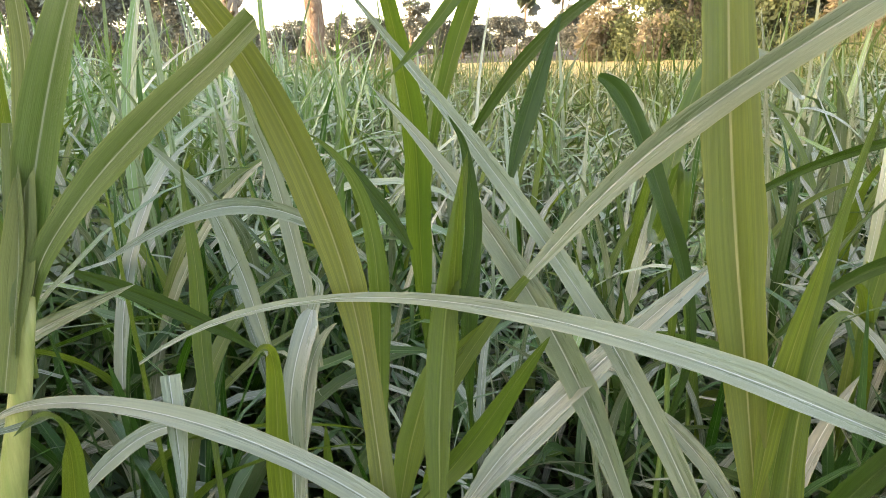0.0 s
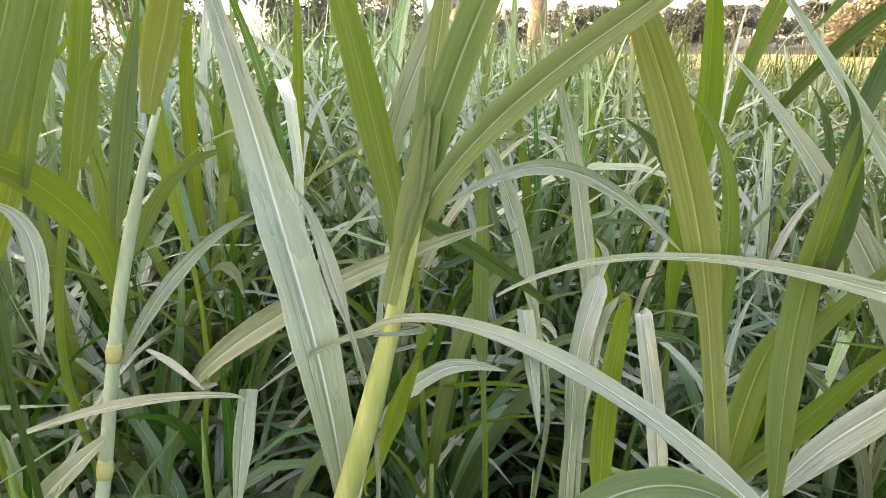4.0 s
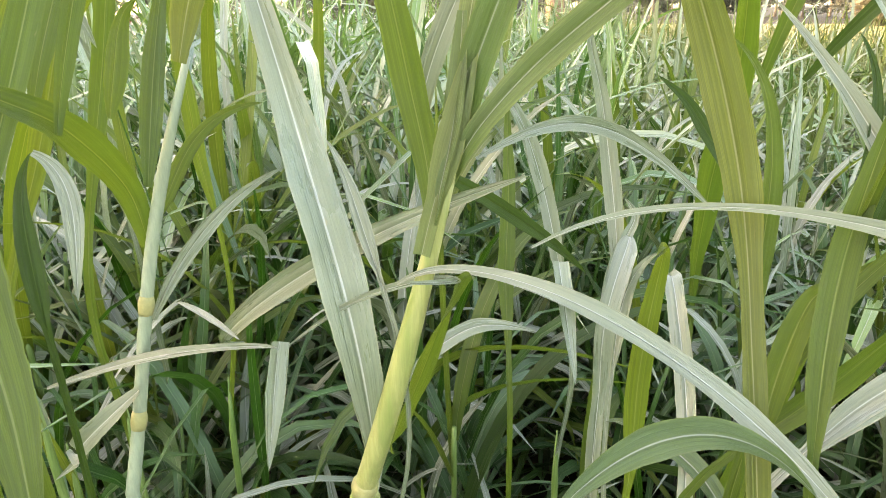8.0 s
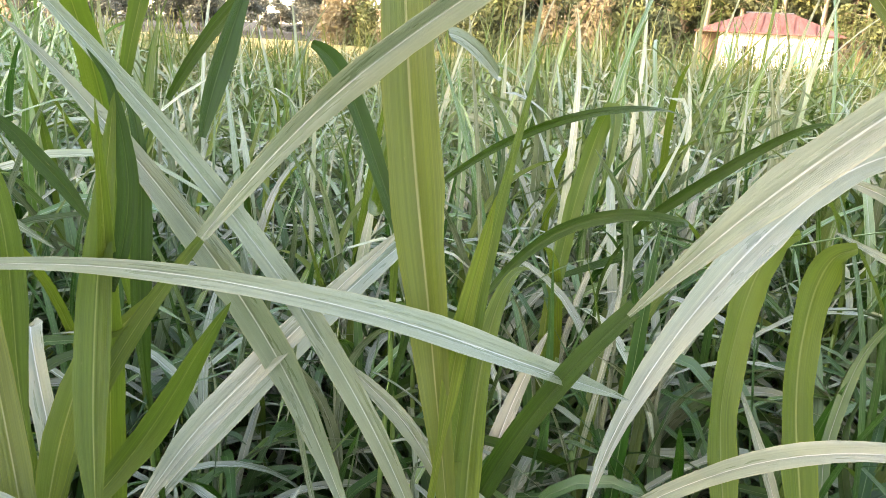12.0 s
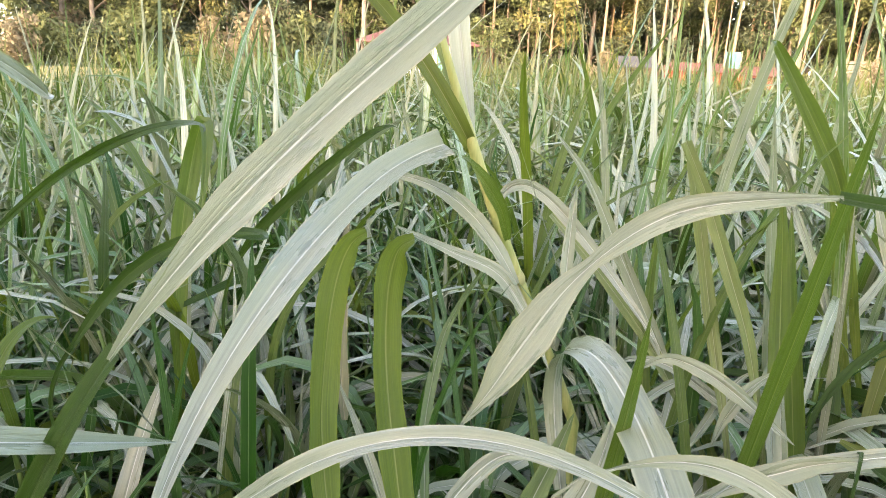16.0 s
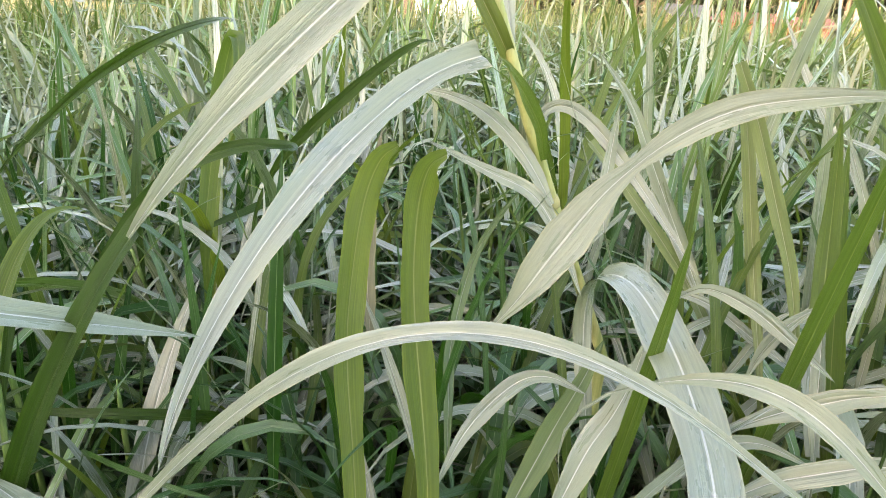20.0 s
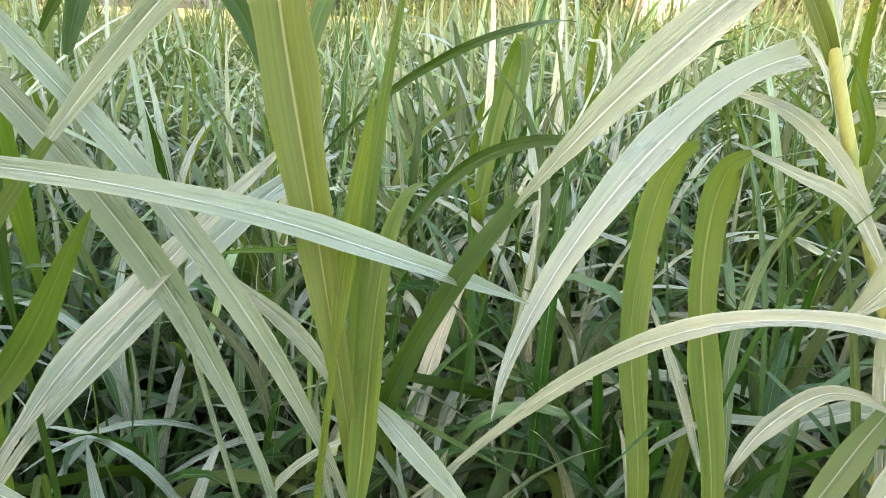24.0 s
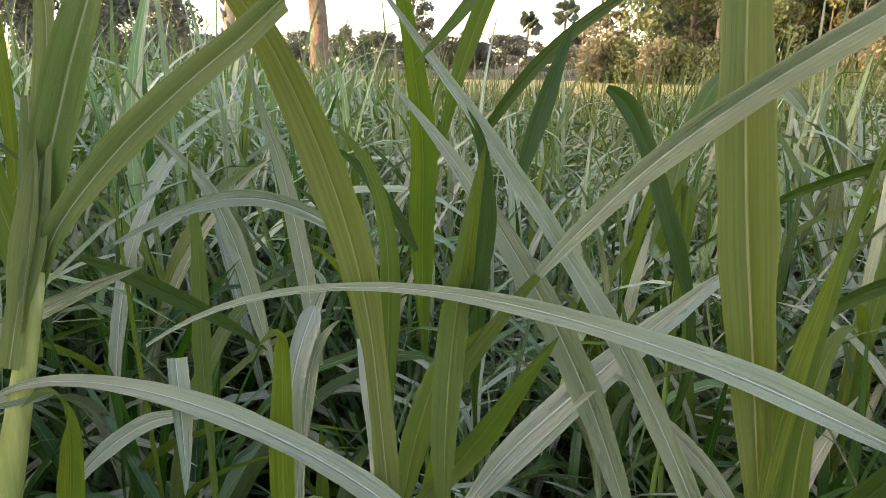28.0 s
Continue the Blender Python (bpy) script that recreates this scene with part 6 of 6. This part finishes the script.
hero_leaf(plant_t, LIME, 0.020, (0.572, -0.749, 0.335), "leaf", (-0.676, 0.660, 1.122), (-0.688, 0.658, 1.203), (-0.690, 0.655, 1.282), (-0.689, 0.646, 1.364), (-0.683, 0.633, 1.434), through=True, stem=True)
plant_u = hero_plant((-0.211, 0.733, 0), "leafy grass plant with crossing green and grey-green blades")
hero_leaf(plant_u, GREY, 0.022, (0.225, -0.876, 0.425), "leaf", (-0.148, 0.742, 1.033), (-0.167, 0.770, 1.144), (-0.189, 0.780, 1.258), (-0.206, 0.772, 1.327), (-0.217, 0.759, 1.386), through=True)
hero_leaf(plant_u, GREY, 0.024, (0.312, -0.840, 0.444), "leaf", (-0.228, 0.818, 0.995), (-0.267, 0.845, 1.128), (-0.301, 0.845, 1.224), (-0.331, 0.829, 1.273), (-0.361, 0.807, 1.317), through=True, stem=True)
hero_leaf(plant_u, GREEN, 0.022, (0.321, -0.799, 0.509), "leaf", (-0.282, 0.715, 0.951), (-0.298, 0.757, 1.041), (-0.306, 0.793, 1.138), (-0.313, 0.810, 1.209), (-0.317, 0.821, 1.274), through=True, stem=True)
hero_leaf(plant_u, GREY, 0.018, (0.356, -0.672, 0.649), "spindle", (-0.348, 0.514, 0.999), (-0.325, 0.549, 1.027), (-0.294, 0.578, 1.045), (-0.264, 0.594, 1.047), (-0.226, 0.606, 1.040), through=True)
hero_leaf(plant_u, SHADED, 0.017, (0.104, -0.902, 0.420), "leaf", (-0.031, 0.760, 1.175), (-0.051, 0.767, 1.209), (-0.074, 0.772, 1.240), (-0.097, 0.775, 1.271), (-0.130, 0.774, 1.298), through=True)
hero_leaf(plant_u, LIME, 0.017, (-0.397, -0.717, 0.574), "leaf", (0.245, 0.437, 1.070), (0.260, 0.455, 1.128), (0.273, 0.463, 1.180), (0.282, 0.464, 1.225), (0.288, 0.462, 1.266), through=True, stem=True)
hero_leaf(plant_u, GREY, 0.018, (0.185, -0.811, 0.555), "leaf", (-0.163, 0.679, 1.027), (-0.157, 0.706, 1.080), (-0.147, 0.724, 1.116), (-0.139, 0.735, 1.141), (-0.153, 0.739, 1.162), through=True)
plant_v = hero_plant((1.300, 0.160, 0), "grass plant with slim yellow-green upright blades and pale arching ones")
hero_leaf(plant_v, LIME, 0.020, (-0.869, -0.184, 0.459), "leaf", (1.514, 0.108, 0.805), (1.552, 0.148, 0.917), (1.581, 0.184, 1.036), (1.596, 0.212, 1.136), (1.602, 0.237, 1.226), through=True, stem=True)
hero_leaf(plant_v, LIME, 0.017, (-0.879, -0.170, 0.446), "leaf", (1.572, 0.102, 0.809), (1.611, 0.140, 0.926), (1.638, 0.175, 1.049), (1.654, 0.198, 1.153), (1.660, 0.213, 1.235), through=True)
hero_leaf(plant_v, OLIVE, 0.028, (-0.881, -0.114, 0.459), "leaf", (1.395, 0.071, 0.780), (1.454, 0.071, 0.908), (1.488, 0.064, 1.003), (1.514, 0.062, 1.107), (1.533, 0.058, 1.218), (1.539, 0.052, 1.290), through=True)
hero_leaf(plant_v, SHADED, 0.014, (-0.831, -0.129, 0.542), "spindle", (1.287, 0.132, 0.814), (1.322, 0.130, 0.882), (1.356, 0.104, 0.950), (1.381, 0.067, 1.002), (1.396, 0.024, 1.032), (1.405, -0.019, 1.053), through=True)
hero_leaf(plant_v, OLIVE, 0.034, (-0.771, -0.056, 0.634), "spindle", (1.136, 0.069, 0.939), (1.137, 0.021, 0.926), (1.134, -0.030, 0.909), (1.129, -0.077, 0.898), (1.122, -0.133, 0.887), through=True)
hero_leaf(plant_v, GREY, 0.018, (-0.873, -0.221, 0.434), "leaf", (1.551, 0.154, 0.916), (1.567, 0.194, 0.991), (1.577, 0.234, 1.069), (1.581, 0.270, 1.138), (1.581, 0.303, 1.202), through=True)
hero_leaf(plant_v, GREY, 0.036, (-0.875, -0.108, 0.472), "leaf", (1.523, -0.040, 0.792), (1.557, -0.002, 0.876), (1.582, 0.045, 0.962), (1.601, 0.097, 1.052), (1.610, 0.134, 1.127), (1.617, 0.167, 1.214), through=True)
hero_leaf(plant_v, GREY, 0.022, (-0.760, -0.210, 0.615), "strip", (1.153, 0.119, 0.785), (1.183, 0.147, 0.845), (1.209, 0.166, 0.902), (1.227, 0.178, 0.948), (1.238, 0.184, 0.978), through=True)
hero_leaf(plant_v, GREY, 0.019, (-0.738, -0.303, 0.603), "spindle", (1.162, 0.417, 0.903), (1.192, 0.384, 0.927), (1.217, 0.329, 0.922), (1.231, 0.250, 0.884), (1.237, 0.191, 0.857), (1.236, 0.131, 0.827), through=True)
hero_leaf(plant_v, GREY, 0.015, (-0.745, -0.270, 0.609), "spindle", (1.179, 0.288, 0.779), (1.217, 0.269, 0.828), (1.251, 0.253, 0.879), (1.275, 0.235, 0.917), (1.291, 0.212, 0.937), through=True)
hero_leaf(plant_v, GREY, 0.017, (-0.721, -0.331, 0.608), "spindle", (1.188, 0.383, 0.805), (1.215, 0.370, 0.838), (1.243, 0.346, 0.869), (1.265, 0.317, 0.887), (1.275, 0.284, 0.880), through=True)
hero_leaf(plant_v, GREEN, 0.022, (-0.799, -0.213, 0.562), "leaf", (1.231, 0.106, 0.629), (1.293, 0.144, 0.729), (1.356, 0.183, 0.860), (1.398, 0.214, 0.985), (1.422, 0.239, 1.095), (1.434, 0.257, 1.178), through=True)
hero_leaf(plant_v, SHADED, 0.020, (-0.748, -0.110, 0.655), "leaf", (1.300, 0.040, 0.622), (1.349, 0.059, 0.697), (1.393, 0.079, 0.777), (1.426, 0.088, 0.847), through=True)
hero_leaf(plant_v, GREEN, 0.020, (-0.701, -0.230, 0.675), "leaf", (1.263, 0.156, 0.602), (1.297, 0.213, 0.670), (1.321, 0.272, 0.737), (1.341, 0.319, 0.803), through=True)
hero_leaf(plant_v, SHADED, 0.020, (-0.540, -0.488, 0.686), "leaf", (1.019, 0.467, 0.578), (1.021, 0.536, 0.634), (1.033, 0.605, 0.712), (1.057, 0.645, 0.789), (1.089, 0.657, 0.852), through=True)
hero_leaf(plant_v, GREEN, 0.018, (-0.516, -0.479, 0.710), "leaf", (0.935, 0.544, 0.564), (0.988, 0.572, 0.634), (1.050, 0.586, 0.713), (1.095, 0.597, 0.781), through=True)
